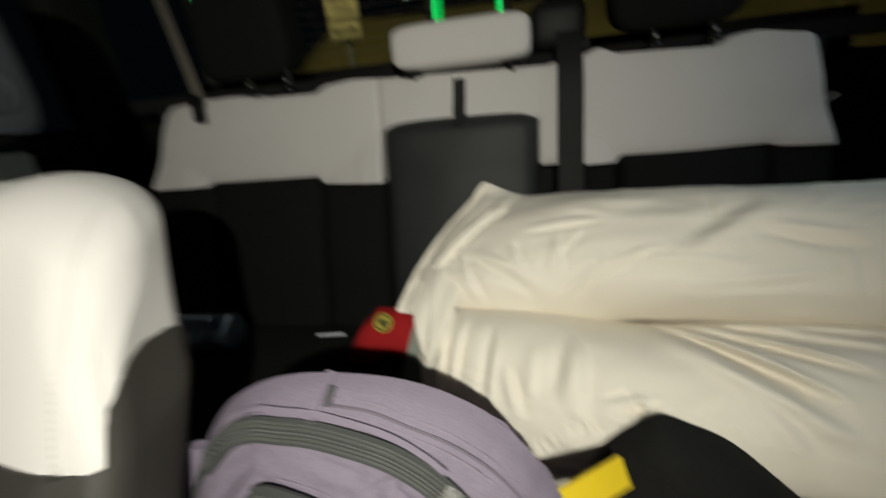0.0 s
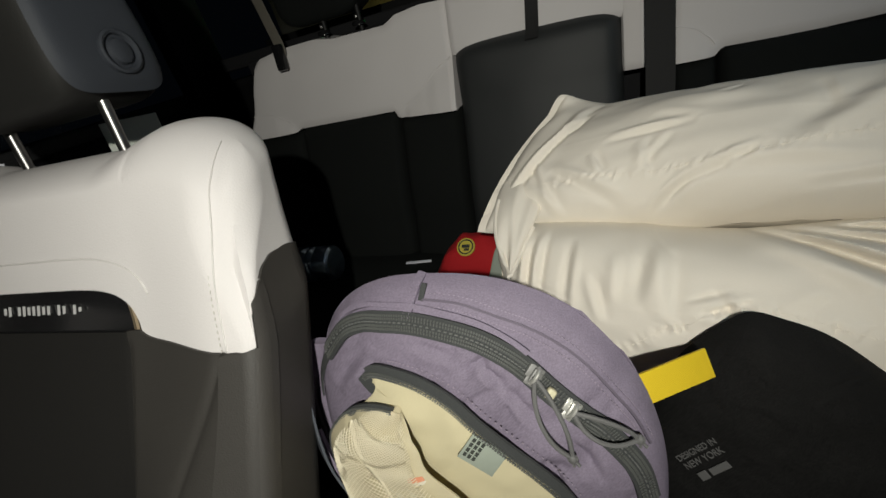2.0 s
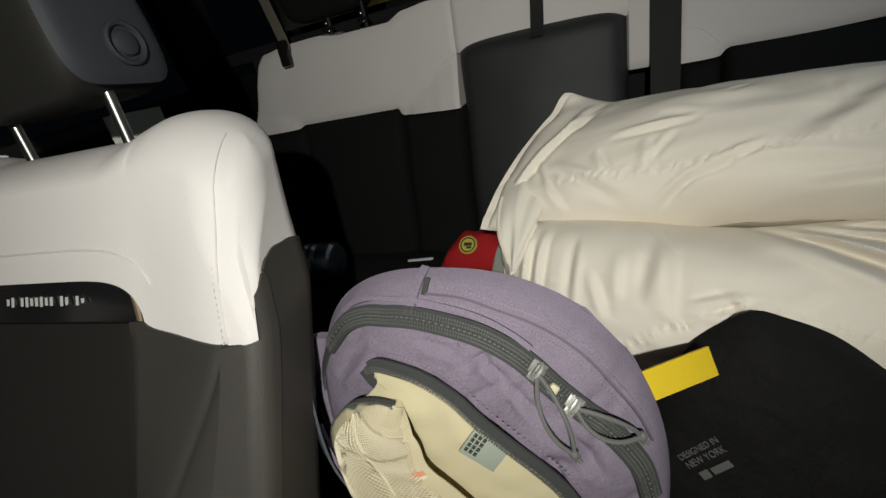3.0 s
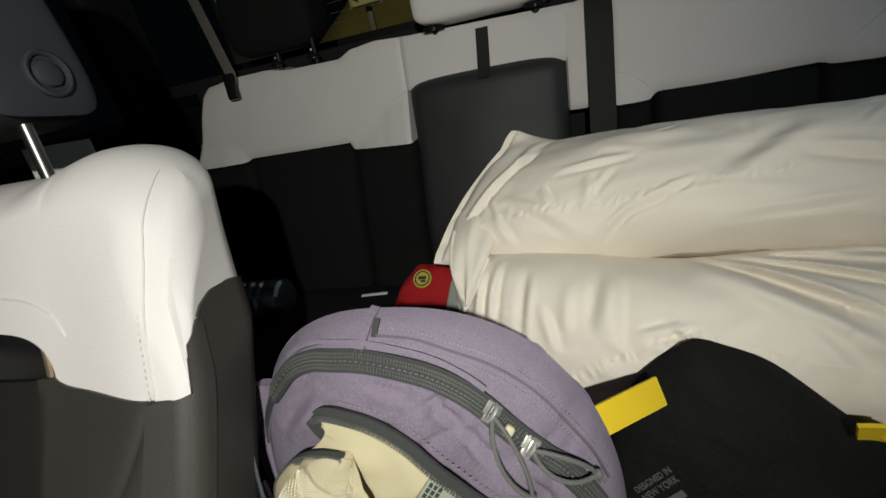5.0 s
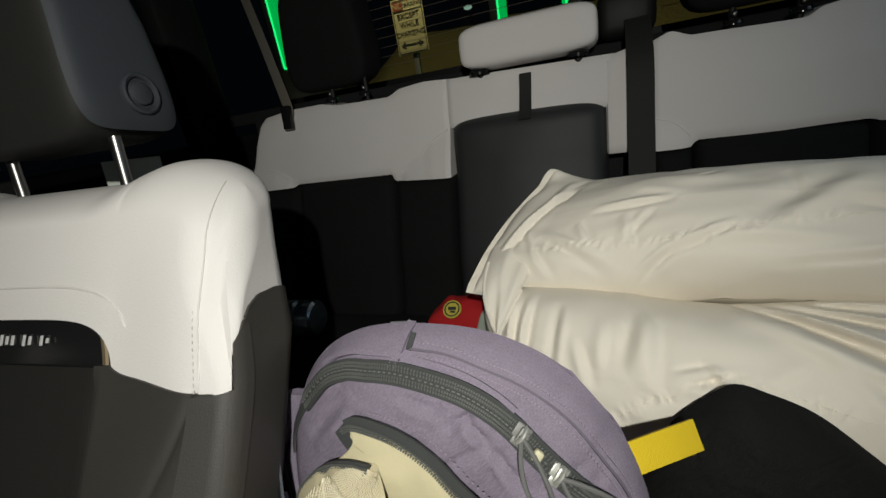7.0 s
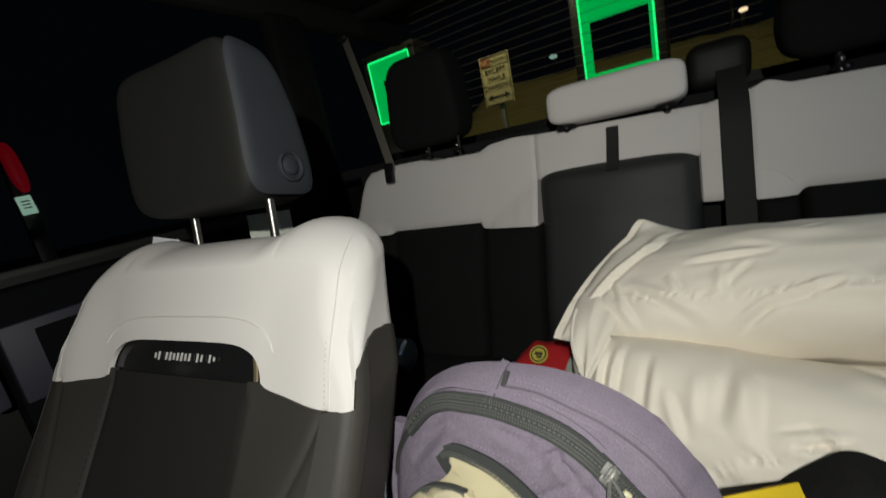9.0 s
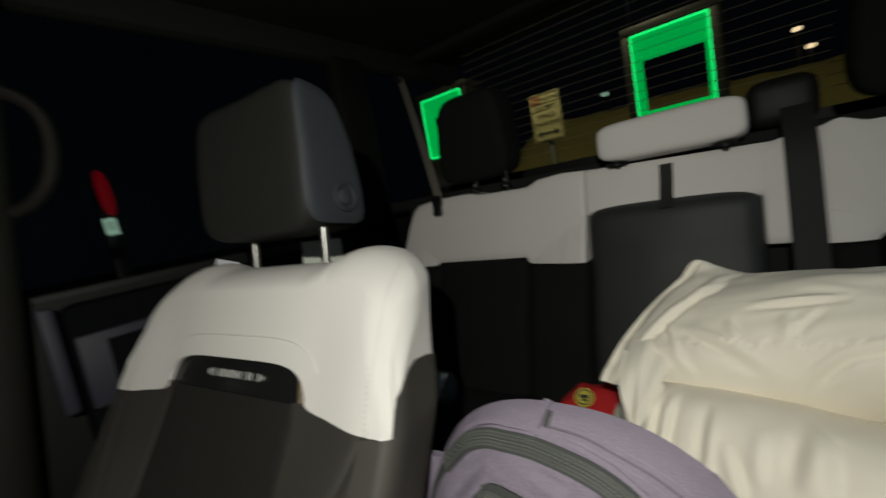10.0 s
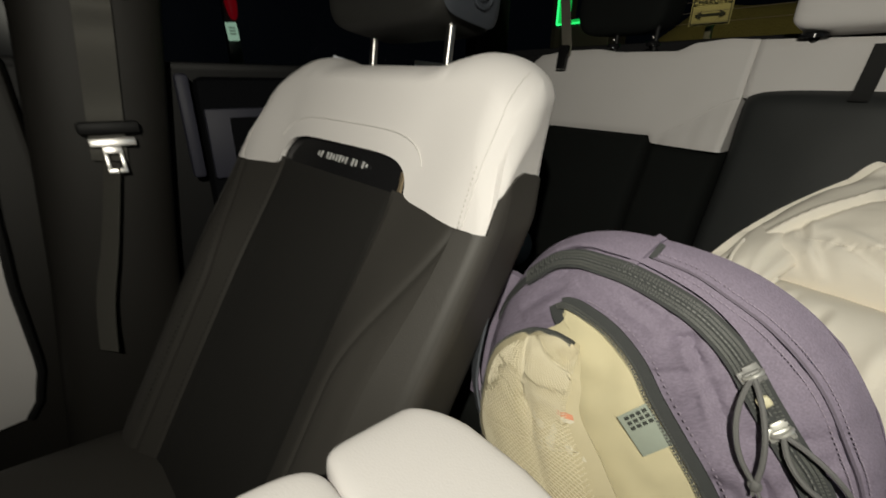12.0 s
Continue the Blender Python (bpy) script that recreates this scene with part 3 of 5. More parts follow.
def seat_front(x, z, out=0.0):
    """A point on the middle of the backrest's front."""
    d = seat_depth(z) * max(0.0, 1 - min(1.0, abs(x) / seat_width(z)) ** 11.1) ** 0.09
    return Vector((x, 0.052 + (0.6 if z < 0.78 else 0.50) * (z - 0.78) - d - seat_wing(x, z) - out, z))


def front_seat():
    seat = thing("front_seat", (-0.30, 0.1, FLOOR), "white and black leatherette front car seat, reclined", "car seat")
    low = 0.40

    def white(u, v):
        p = cover_point(u, max(0.0, (v - 0.03) / 0.97))
        curl = 0.007 * max(0.0, 1 - v / 0.03)
        if u < 0.515 or u >= 0.985:
            return p + Vector((0, curl, 0))
        return p + (Vector((0, -curl, 0)) if 0.65 < u < 0.85 else Vector((-math.copysign(curl, p.x), 0, 0)))

    cover = cap_all_top(grid(white, 520, 60, close_u=True))
    part("upper_cover", moved(cover, SEAT_TURN), WHITE_LEATHER, seat, "white leatherette upper cover")
    def panel(x0, x1, z):
        """Part of the front between two lines, given as shares of its half-width or as the sewn lines."""
        return lambda u, v: seat_front(x0 + (x1 - x0) * u, low + (z - low) * v)
    part("front_insert", moved(thicken(grid(panel(-0.119, 0.119, 0.780), 50, 40), 0.004), SEAT_TURN), BLACK_MIDDLE, seat, "darker black leatherette middle panel")
    inner = 0.25 * (1 - 0.118 / (COVER_W - 0.014))
    spans = (("bolster", inner, -0.014, 0.782, BLACK_LEATHER, "black leatherette bolster"), ("bolster", 0.5 - inner, 0.514, 0.782, BLACK_LEATHER, "black leatherette bolster"),
             ("side_panel", -0.0135, -0.15, 0.83, GREY_LEATHER, "dark grey leatherette side"), ("side_panel", 0.5135, 0.65, 0.83, GREY_LEATHER, "dark grey leatherette side"),
             ("back_panel", 0.651, 0.849, 0.83, PLASTIC, "dark seat back shell"))
    for name, a, b, z, m, text in spans:
        bm = grid(lambda u, v, a=a, b=b, z=z: seat_flank((a + (b - a) * u) % 1.0, low + (z - low) * v), 90, 70)
        part(name, moved(thicken(bm, 0.004 if b > a else -0.004), SEAT_TURN), m, seat, text)

    def seam(name, pts, r, m, dashed=0):
        if dashed:
            tubes = [tube(pts[i:i + 3], r, 5) for i in range(0, len(pts) - 3, 4)]
            part(name, moved(merge(*tubes), SEAT_TURN), m, seat)
        else:
            part(name, moved(tube(pts, r, 6), SEAT_TURN), m, seat)
    for sx in (1, -1):
        col = [cover_point(0, 0.02 + 0.93 * k / 120, sx * 0.2255) + Vector((0, -0.0004, 0.0002)) for k in range(121)]
        seam("seam", col, 0.0006, SEAM_SHADE)
        seam("stitching", [p + Vector((-sx * 0.0045, -0.0003, 0)) for p in col], 0.0005, STITCH, 1)
        seam("stitching", [seat_front(sx * (bolster_line(0.775 - 0.34 * k / 200) + 0.007), 0.775 - 0.34 * k / 200, 0.0004) for k in range(201)], 0.0006, STITCH_DARK, 1)
        # outboard row takes the dark thread, standing in for shade on that side
        seam("stitching", [seat_front(sx * (0.118 + 0.006), 0.770 - 0.33 * k / 200, 0.0004) for k in range(201)], 0.0006, STITCH_WARM if sx > 0 else STITCH_DARK, 1)
        seam("piping", [seat_flank((-0.0138 if sx > 0 else 0.5138) % 1.0, 0.40 + 0.37 * k / 60) + Vector((sx * 0.0008, -0.0008, 0)) for k in range(61)], 0.0014, BLACK_LEATHER)
        seam("piping", [seat_flank((-0.128 if sx > 0 else 0.628) % 1.0, 0.40 + 0.41 * k / 60) + Vector((sx * 0.0004, 0, 0)) for k in range(61)], 0.0014, BLACK_LEATHER)
    # pressed line round the slot, its crease shade given by colour
    line = [(-0.140 + 0.286 * k / 120) for k in range(121)]
    def pressed(x):
        z = 0.778 + 0.060 * max(0.0, 1 - (abs(x - 0.003) / 0.150) ** 5) ** 0.42
        return Vector((x, -0.0059 + 0.5 * (z - 0.78) - seat_wing(x, z), z))
    seam("seam", [pressed(x) for x in line], 0.0009, SEAM_SHADE)
    # recessed badge slot under the white cover, bronze at its inboard end
    part("badge_plate", moved(thicken(grid(lambda u, v: seat_front(0.002 + (u - 0.5) * 0.260, 0.764 + 0.053 * v * max(0.0, 1 - abs(2 * u - 1) ** 6) ** 0.3, -0.006), 60, 8), 0.003), SEAT_TURN), GLOSS, seat, "dark recessed badge plate")
    part("bronze_edge", moved(thicken(grid(lambda u, v: seat_front(0.1190 + 0.0070 * u - 0.004 * v * v, 0.776 + 0.024 * v, -0.002 + 0.003 * u), 8, 10), 0.002), SEAT_TURN), BRONZE, seat, "bronze slot edge")
    for k, h in enumerate((6, 9, 0, 8, 9, 7, 8, 9, 7, 8, 0, 9, 7, 0, 8, 4)):
        if h:
            p = seat_front(-0.046 + k * 0.0068, 0.7965, -0.0032)
            part("badge_bar", moved(moved(box(0, 0, 0, 0.0022, 0.001, h * 0.0010), pose(0, 0, 0, -31)), SEAT_TURN @ Matrix.Translation(p)), PRINT, seat)
    # cushion, low down
    def bend(p):
        return Vector((p.x, p.y, p.z + 0.03 * (abs(p.x) / 0.25) ** 3))
    part("cushion", moved(cushion((0.25, 0.27, 0.085), 0.35, 0.5, 40, 20, bend), pose(-0.30, -0.08, 0.29, -4)), BLACK_LEATHER, seat)
    part("seat_base", box(-0.30, -0.05, 0.17, 0.42, 0.44, 0.10, 0.02), PLASTIC, seat)
    # headrest: tall front, top falling away to the rear
    HX, HY, HZ = 0.111, 0.056, 0.089

    def head(p):
        t = (p.z + HZ) / (2 * HZ)
        r = (p.y + HY) / (2 * HY)
        z = p.z * (1 - 0.16 * r * r) if p.z > 0 else p.z * 1.14 + 0.012 * (1 - r)
        y = -HY + (p.y + HY) * (0.98 - 0.40 * t ** 1.4) + 0.020 * t
        if p.y < 0:
            y += 0.006 * math.cos(p.x / HX * 1.5)
        return Vector((p.x * (1 - 0.10 * max(0, t - 0.45)), y, z))
    hm = Matrix.Translation((-0.318, 0.388, 1.036)) @ pose(0, 0, 0, -3, 0, 6.5)
    rest = part("headrest", moved(cushion((HX, HY, HZ), 0.24, 0.30, 72, 40, head), hm), HEADREST_BLACK, seat, "black leatherette headrest")

    def cheek(u, v):
        a = 2 * math.pi * u
        q = head(Vector((HX, 0.001 + 0.0515 * v * sq(math.cos(a), 0.36), 0.083 * v * sq(math.sin(a), 0.36))))
        return q + Vector((0.0028 * (1 - v ** 8) - 0.004 * v ** 12, 0, 0))
    part("cheek_panel", moved(grid(cheek, 60, 14, close_u=True), hm), HEADREST_BLUE, rest, "slate grey side panel of the headrest")
    bm_c = hm @ Matrix.Translation((0.1145, 0.009, -0.058)) @ pose(0, 0, 0, 0, 90, 0) @ Matrix.Diagonal((1.2, 1.2, 1.0, 1))
    part("button", moved(disc_stack(((-0.004, 0.0152), (0.002, 0.0150), (0.003, 0.0135), (0.002, 0.0118), (-0.001, 0.0110), (-0.001, 0.0092), (0.0025, 0.0080), (0.0036, 0.0062), (0.0040, 0.0))), bm_c), HEADREST_BLUE, rest, "round release button")
    for k in range(2):
        x, y = -0.385 + 0.153 * k, 0.377 + 0.009 * k
        part("post", tube([(x, y - 0.012, 0.86), (x, y + 0.004, 0.97)], 0.0052, 14), CHROME, seat, "chrome headrest post")
    return seat


front_seat()


# ---- rear bench ----
def back_y(z, x=0.0):
    """Front face of the rear backrest."""
    return table(z, (0.48, 0.795), (0.60, 0.835), (0.80, 0.897), (0.88, 0.908), (0.96, 0.925))


def slab(x0, x1, z0, z1, puff=0.014, depth=0.06, r=0.016, lift=0.0, taper=(0.0, 0.0), wings=()):
    """One padded panel of the backrest with rounded rims; z0 and z1 may be functions of x, taper draws the upper corners in, wings are lines below which the panel leans forward."""
    low, high = (z0 if callable(z0) else lambda x: z0), (z1 if callable(z1) else lambda x: z1)
    tall = high((x0 + x1) / 2) - low((x0 + x1) / 2)

    def f(u, v):
        x = x0 + (x1 - x0) * u
        z = low(x) + (high(x) - low(x)) * v
        du = min(u, 1 - u) * (x1 - x0)
        dv = min(v, 1 - v) * tall
        k, m = min(1.0, du / r), min(1.0, dv / r)
        rim = r * (1 - math.sqrt(max(0, 1 - (1 - k) ** 2))) + r * (1 - math.sqrt(max(0, 1 - (1 - m) ** 2)))
        soft = 0.002 * noise.noise(Vector((x * 11, z * 14, 0.5)))
        x += (taper[0] * (1 - u) - taper[1] * u) * v
        soft -= sum(0.28 * max(0.0, (table(x, *line) if line[0][0] <= x <= line[-1][0] else 0.0) - z) for line in wings)
        return Vector((x, back_y(z) - lift - puff * math.sin(math.pi * u) ** 0.6 * math.sin(math.pi * (0.2 + 0.6 * v)) + rim + soft, z))
    nu, nv = max(12, int((x1 - x0) / 0.006)), max(12, int(tall / 0.008))
    bm = grid(f, nu, nv)
    bmesh.ops.recalc_face_normals(bm, faces=bm.faces)
    edges = [e for e in bm.edges if e.is_boundary]
    ret = bmesh.ops.extrude_edge_only(bm, edges=edges)
    for v in [g for g in ret["geom"] if isinstance(g, bmesh.types.BMVert)]:
        v.co.y += depth
    return bm


def rear_bench():
    bench = thing("rear_bench", (0, 0.8, FLOOR), "white and black rear bench seat with leatherette top band", "car seat")
    w, k = WHITE_LEATHER, BLACK_CLOTH
    # left seat: one white band, dipping under the headrest, its lower edge stepping at the insert
    def left_top(x):
        return table(x, (-0.625, 0.936), (-0.60, 0.948), (-0.52, 0.955), (-0.43, 0.955), (-0.37, 0.947), (-0.24, 0.945), (-0.205, 0.957), (-0.148, 0.961), (-0.096, 0.958))

    def left_low(x):
        return 0.788 + 0.006 * ramp(x, -0.492, -0.475) - 0.014 * ramp(x, -0.234, -0.226)
    part("top_band", slab(-0.625, -0.096, left_low, left_top, 0.006, r=0.004, taper=(0.065, 0.0), wings=(((-0.64, 0.842), (-0.60, 0.838), (-0.54, 0.832), (-0.502, 0.814), (-0.488, 0.790)), ((-0.214, 0.780), (-0.195, 0.806), (-0.160, 0.828), (-0.130, 0.852), (-0.095, 0.868)))), w, bench, "white leatherette band")
    part("outer_bolster", slab(-0.640, -0.480, 0.50, 0.787, 0.012), k, bench)
    part("seat_insert", slab(-0.478, -0.231, 0.50, 0.794, 0.018, lift=0.004), k, bench)
    part("inner_bolster", slab(-0.229, -0.098, 0.50, 0.780, 0.010), k, bench)
    for pts in (((-0.600, 0.838), (-0.540, 0.832), (-0.502, 0.814), (-0.490, 0.804)), ((-0.098, 0.868), (-0.130, 0.852), (-0.160, 0.828), (-0.195, 0.806), (-0.212, 0.796))):
        part("seam", tube([(q.x, back_y(q.y) - 0.0052 + 0.003 * (abs(q.x + 0.36) / 0.25) ** 2, q.y) for q in spline([(x, z, 0) for x, z in pts], 20)], 0.0010, 6), WHITE_LEATHER, bench)
    # middle seat with its fold-down armrest
    part("top_band", slab(-0.095, 0.200, 0.868, lambda x: 0.957 - 0.028 * (x + 0.09), 0.006, r=0.004, lift=0.002), w, bench, "white leatherette band")
    part("side_strip", slab(0.186, 0.226, 0.790, lambda x: 0.946 + 0.2 * (x - 0.19), 0.003, r=0.006, lift=0.003), w, bench, "white leatherette strip")
    part("folding_armrest", slab(-0.092, 0.188, 0.50, lambda x: 0.884 - 0.010 * (abs(x - 0.048) / 0.14) ** 6, 0.022, r=0.026, lift=0.016), ARMREST, bench, "dark grey leatherette fold-down armrest")
    part("pull_strap", ribbon([(0.056, back_y(0.95) - 0.010, 0.943), (0.056, back_y(0.92) - 0.014, 0.918), (0.055, back_y(0.885) - 0.022, 0.880), (0.055, back_y(0.87) - 0.036, 0.870)], (1, 0, 0), 0.021, 0.002), BELT_BLACK, bench, "black armrest pull strap")
    part("belt_gap", slab(0.224, 0.262, 0.50, 0.90, 0.0, r=0.004, lift=-0.02), PLASTIC, bench)
    # right seat
    def right_top(x):
        return table(x, (0.256, 0.956), (0.285, 0.965), (0.319, 0.954), (0.473, 0.949), (0.495, 0.960), (0.53, 0.964), (0.60, 0.955), (0.642, 0.94))

    def right_low(x):
        return 0.788 + 0.010 * ramp(x, 0.314, 0.32) + 0.004 * ramp(x, 0.40, 0.53) - 0.004 * ramp(x, 0.532, 0.545)
    part("top_band", slab(0.257, 0.616, right_low, right_top, 0.006, r=0.004, taper=(0.0, 0.034), wings=(((0.25, 0.840), (0.285, 0.830), (0.302, 0.816), (0.314, 0.786)), ((0.544, 0.800), (0.560, 0.826), (0.585, 0.848), (0.645, 0.870)))), w, bench, "white leatherette band")
    part("inner_bolster", slab(0.258, 0.316, 0.50, 0.787, 0.008), k, bench)
    part("seat_insert", slab(0.318, 0.536, 0.50, 0.799, 0.018, lift=0.004), k, bench)
    part("outer_bolster", slab(0.538, 0.624, 0.50, 0.799, 0.010), k, bench)
    for pts in (((0.260, 0.838), (0.285, 0.830), (0.302, 0.816), (0.310, 0.806)), ((0.612, 0.868), (0.585, 0.848), (0.560, 0.826), (0.548, 0.815))):
        part("seam", tube([(q.x, back_y(q.y) - 0.0052 + 0.003 * (abs(q.x - 0.45) / 0.18) ** 2, q.y) for q in spline([(x, z, 0) for x, z in pts], 20)], 0.0010, 6), WHITE_LEATHER, bench)
    part("backboard", box(0, 0.99, 0.72, 1.24, 0.05, 0.46, 0.01), CARPET, bench)
    # seat cushion
    for x0, x1 in ((-0.625, -0.10), (-0.098, 0.24), (0.242, 0.61)):
        part("cushion", moved(cushion(((x1 - x0) / 2, 0.24, 0.075), 0.25, 0.4, 40, 16), pose((x0 + x1) / 2, 0.60, 0.435, 4)), k, bench)
    part("bench_base", box(0, 0.62, 0.26, 1.22, 0.40, 0.28, 0.02), PLASTIC, bench)
    # head restraints
    for x in (-0.322, 0.410):
        def soft(p):
            t = (p.z + 0.095) / 0.19
            return Vector((p.x * (1 - 0.22 * max(0, t - 0.3)), p.y + 0.02 * t, p.z))
        rest = part("headrest", moved(cushion((0.099, 0.05, 0.106), 0.3, 0.4, 40, 24, soft), pose(x - (0.038 if x < 0 else 0.012), 0.968, 1.088, 3)), BLACK_CLOTH, bench, "black cloth headrest")
        for dx in (-0.042, 0.042):
            part("post", tube([(x + dx, 0.945, 0.93), (x + dx, 0.952, 1.02)], 0.005, 10), PLASTIC, bench)
            part("post_tip", moved(cushion((0.004, 0.004, 0.005), 0.8, 0.8, 10, 8), pose(x + dx, 0.936, 0.972)), CHROME, bench, "chrome release pin")
            part("post_collar", disc_at((x + dx, 0.940, 0.957), 0.013, 0.008), GLOSS, bench, "black headrest guide")
    rest = part("headrest", moved(cushion((0.116, 0.036, 0.036), 0.25, 0.4, 40, 20), pose(0.062, 0.925, 0.996, -6)), w, bench, "low white leatherette headrest")
    for dx in (-0.085, 0.085):
        part("post", tube([(0.06 + dx, 0.925, 0.94), (0.06 + dx, 0.925, 0.975)], 0.007, 10), PLASTIC, bench)
        part("post_collar", disc_at((0.06 + dx, 0.915, 0.954), 0.019, 0.008), GLOSS, bench, "black headrest guide")
    return bench


rear_bench()
seat_belt([(0.238, 1.02, 1.03), (0.238, 0.955, 0.985), (0.238, 0.902, 0.93), (0.238, 0.882, 0.85), (0.238, 0.865, 0.78), (0.236, 0.83, 0.64), (0.234, 0.79, 0.52)],
          (1, 0, 0), 0.040, BELT_BLACK, "black middle seat belt lying down the rear backrest")
guide = thing("belt_guide", (0.225, 1.02, 0.97), "black plastic belt outlet on the parcel shelf", "belt guide")
part("housing", moved(cushion((0.048, 0.05, 0.04), 0.4, 0.5, 24, 14), pose(0.222, 1.02, 1.010)), PLASTIC, guide)
seat_belt([(-0.715, 1.15, 1.36), (-0.575, 1.02, 1.15), (-0.475, 0.925, 0.985), (-0.458, 0.908, 0.955), (-0.455, 0.900, 0.94)],
                      (1, -0.4, 0), 0.030, BELT_PALE, "grey rear seat belt running down behind the headrest")
clip = thing("belt_clip", (-0.455, 0.9, 0.93), "black plastic belt clip on the rear seat shoulder", "belt clip")
part("clip_body", moved(box(0, 0, 0, 0.024, 0.012, 0.050, 0.004), pose(-0.455, 0.893, 0.940, -8)), GLOSS, clip)


# ---- centre console ----
def console():
    c = thing("centre_console", (0.03, 0.0, FLOOR), "dark centre console with a white leatherette armrest", "console")
    part("body", box(0.035, 0.10, 0.36, 0.16, 0.9, 0.46, 0.03, 3), PLASTIC, c)
    def rounded(hx, hy, draw):
        """Pad with soft rims, its rear corners drawn in."""
        return lambda p: Vector((p.x, p.y - draw * (abs(p.x) / hx) ** 3 * max(0.0, p.y / hy), p.z))
    part("armrest_pad", moved(cushion((0.098, 0.185, 0.034), 0.22, 0.16, 80, 28, rounded(0.098, 0.185, 0.0)), pose(0.053, -0.0655, 0.6235)), WHITE_LEATHER, c, "white leatherette armrest pad")
    part("armrest_pad", moved(cushion((0.098, 0.052, 0.034), 0.22, 0.22, 96, 28, rounded(0.098, 0.052, 0.030)), pose(0.053, 0.1705, 0.6235)), WHITE_LEATHER, c, "white leatherette armrest pad")
    part("latch", box(0.040, 0.1225, 0.6565, 0.035, 0.006, 0.004, 0.001), GLOSS, c)
    return c


console()


# ---- the folded driver's seat and what lies on it ----
def right_seat():
    seat = thing("front_seat", (0.40, 0.2, FLOOR), "black leatherette front seat folded back under pillows", "car seat")
    part("backrest", moved(cushion((0.25, 0.34, 0.075), 0.3, 0.45, 40, 20), pose(0.42, 0.48, 0.45, 8)), BLACK_LEATHER, seat)
    part("cushion", moved(cushion((0.25, 0.26, 0.085), 0.35, 0.5, 40, 20), pose(0.42, -0.10, 0.37, -5)), BLACK_LEATHER, seat)
    part("seat_base", box(0.42, 0.0, 0.22, 0.42, 0.5, 0.2, 0.02), PLASTIC, seat)
    return seat


right_seat()


def crease(p, folds):
    """Height of sewn or pressed folds near p; each fold is a line in x and z with its reach."""
    d = 0.0
    for x, z, ang, length, width, depth in folds:
        dx, dz = p[0] - x, p[1] - z
        a = dx * math.cos(ang) + dz * math.sin(ang)
        b = -dx * math.sin(ang) + dz * math.cos(ang)
        if abs(a) < length:
            k = math.exp(-(b / width) ** 2) - 0.7 * math.exp(-((b - 1.5 * width) / (0.9 * width)) ** 2)
            d += depth * k * (1 - (a / length) ** 2)
    return d


def soft_noise(shape, cells, rng):
    """Smooth random field between -1 and 1."""
    g = rng.uniform(-1, 1, (cells[0] + 3, cells[1] + 3))
    def axis(n, c):
        t = np.linspace(0, c, n)
        i = np.minimum(t.astype(int), c - 1)
        return i + 1, t - i
    (i, fi), (j, fj) = axis(shape[0], cells[0]), axis(shape[1], cells[1])

    def w(f):
        return ((1 - f) ** 3 / 6, (3 * f ** 3 - 6 * f ** 2 + 4) / 6, (-3 * f ** 3 + 3 * f ** 2 + 3 * f + 1) / 6, f ** 3 / 6)
    wi, wj = w(fi), w(fj)
    out = sum(wi[p][:, None] * wj[q][None, :] * g[np.ix_(i - 1 + p, j - 1 + q)] for p in range(4) for q in range(4))
    return out / np.abs(out).max()
def slack(P, seed, extra, hold=0.0006, stiff=1, steps=500):
    """Lays a cover that is too large over the padded shape P, so that it buckles into creases."""
    rng = np.random.default_rng(seed)
    nu, nv = P.shape[:2]
    n = np.cross(np.gradient(P, axis=0), np.gradient(P, axis=1))
    n /= np.linalg.norm(n, axis=-1, keepdims=True) + 1e-12
    x = P + n * (0.002 * soft_noise((nu, nv), (40, 24), rng))[..., None]
    eu = 1 + extra * np.clip(soft_noise((nu, nv), (6, 3), rng) * 1.1 + 0.15, 0, 1.2)
    ev = 1 + extra * np.clip(soft_noise((nu, nv), (6, 3), rng) * 1.1 + 0.15, 0, 1.2)
    links = []
    for A, B, e, k in (((slice(None, -1), slice(None)), (slice(1, None), slice(None)), eu, 0.5), ((slice(None), slice(None, -1)), (slice(None), slice(1, None)), ev, 0.5),
                       ((slice(None, -1), slice(None, -1)), (slice(1, None), slice(1, None)), (eu + ev) / 2, 0.15), ((slice(None, -1), slice(1, None)), (slice(1, None), slice(None, -1)), (eu + ev) / 2, 0.15)):
        links.append((A, B, np.linalg.norm(P[B] - P[A], axis=-1, keepdims=True) * e[A][..., None], k))
    for step in range(steps):
        for A, B, rest, k in links:
            d = x[B] - x[A]
            l = np.linalg.norm(d, axis=-1, keepdims=True) + 1e-12
            c = d * ((l - rest) / l * k * 0.5)
            x[A] += c
            x[B] -= c
        d = x - P
        for r in range(stiff):
            lap = np.zeros_like(d)
            lap[1:-1, 1:-1] = d[2:, 1:-1] + d[:-2, 1:-1] + d[1:-1, 2:] + d[1:-1, :-2] - 4 * d[1:-1, 1:-1]
            l2 = np.zeros_like(d)
            l2[1:-1, 1:-1] = lap[2:, 1:-1] + lap[:-2, 1:-1] + lap[1:-1, 2:] + lap[1:-1, :-2] - 4 * lap[1:-1, 1:-1]
            d -= 0.012 * l2
        d *= 1 - hold
        d[0] = d[-1] = 0
        d[:, 0] = d[:, -1] = 0
        x = P + d
    return x


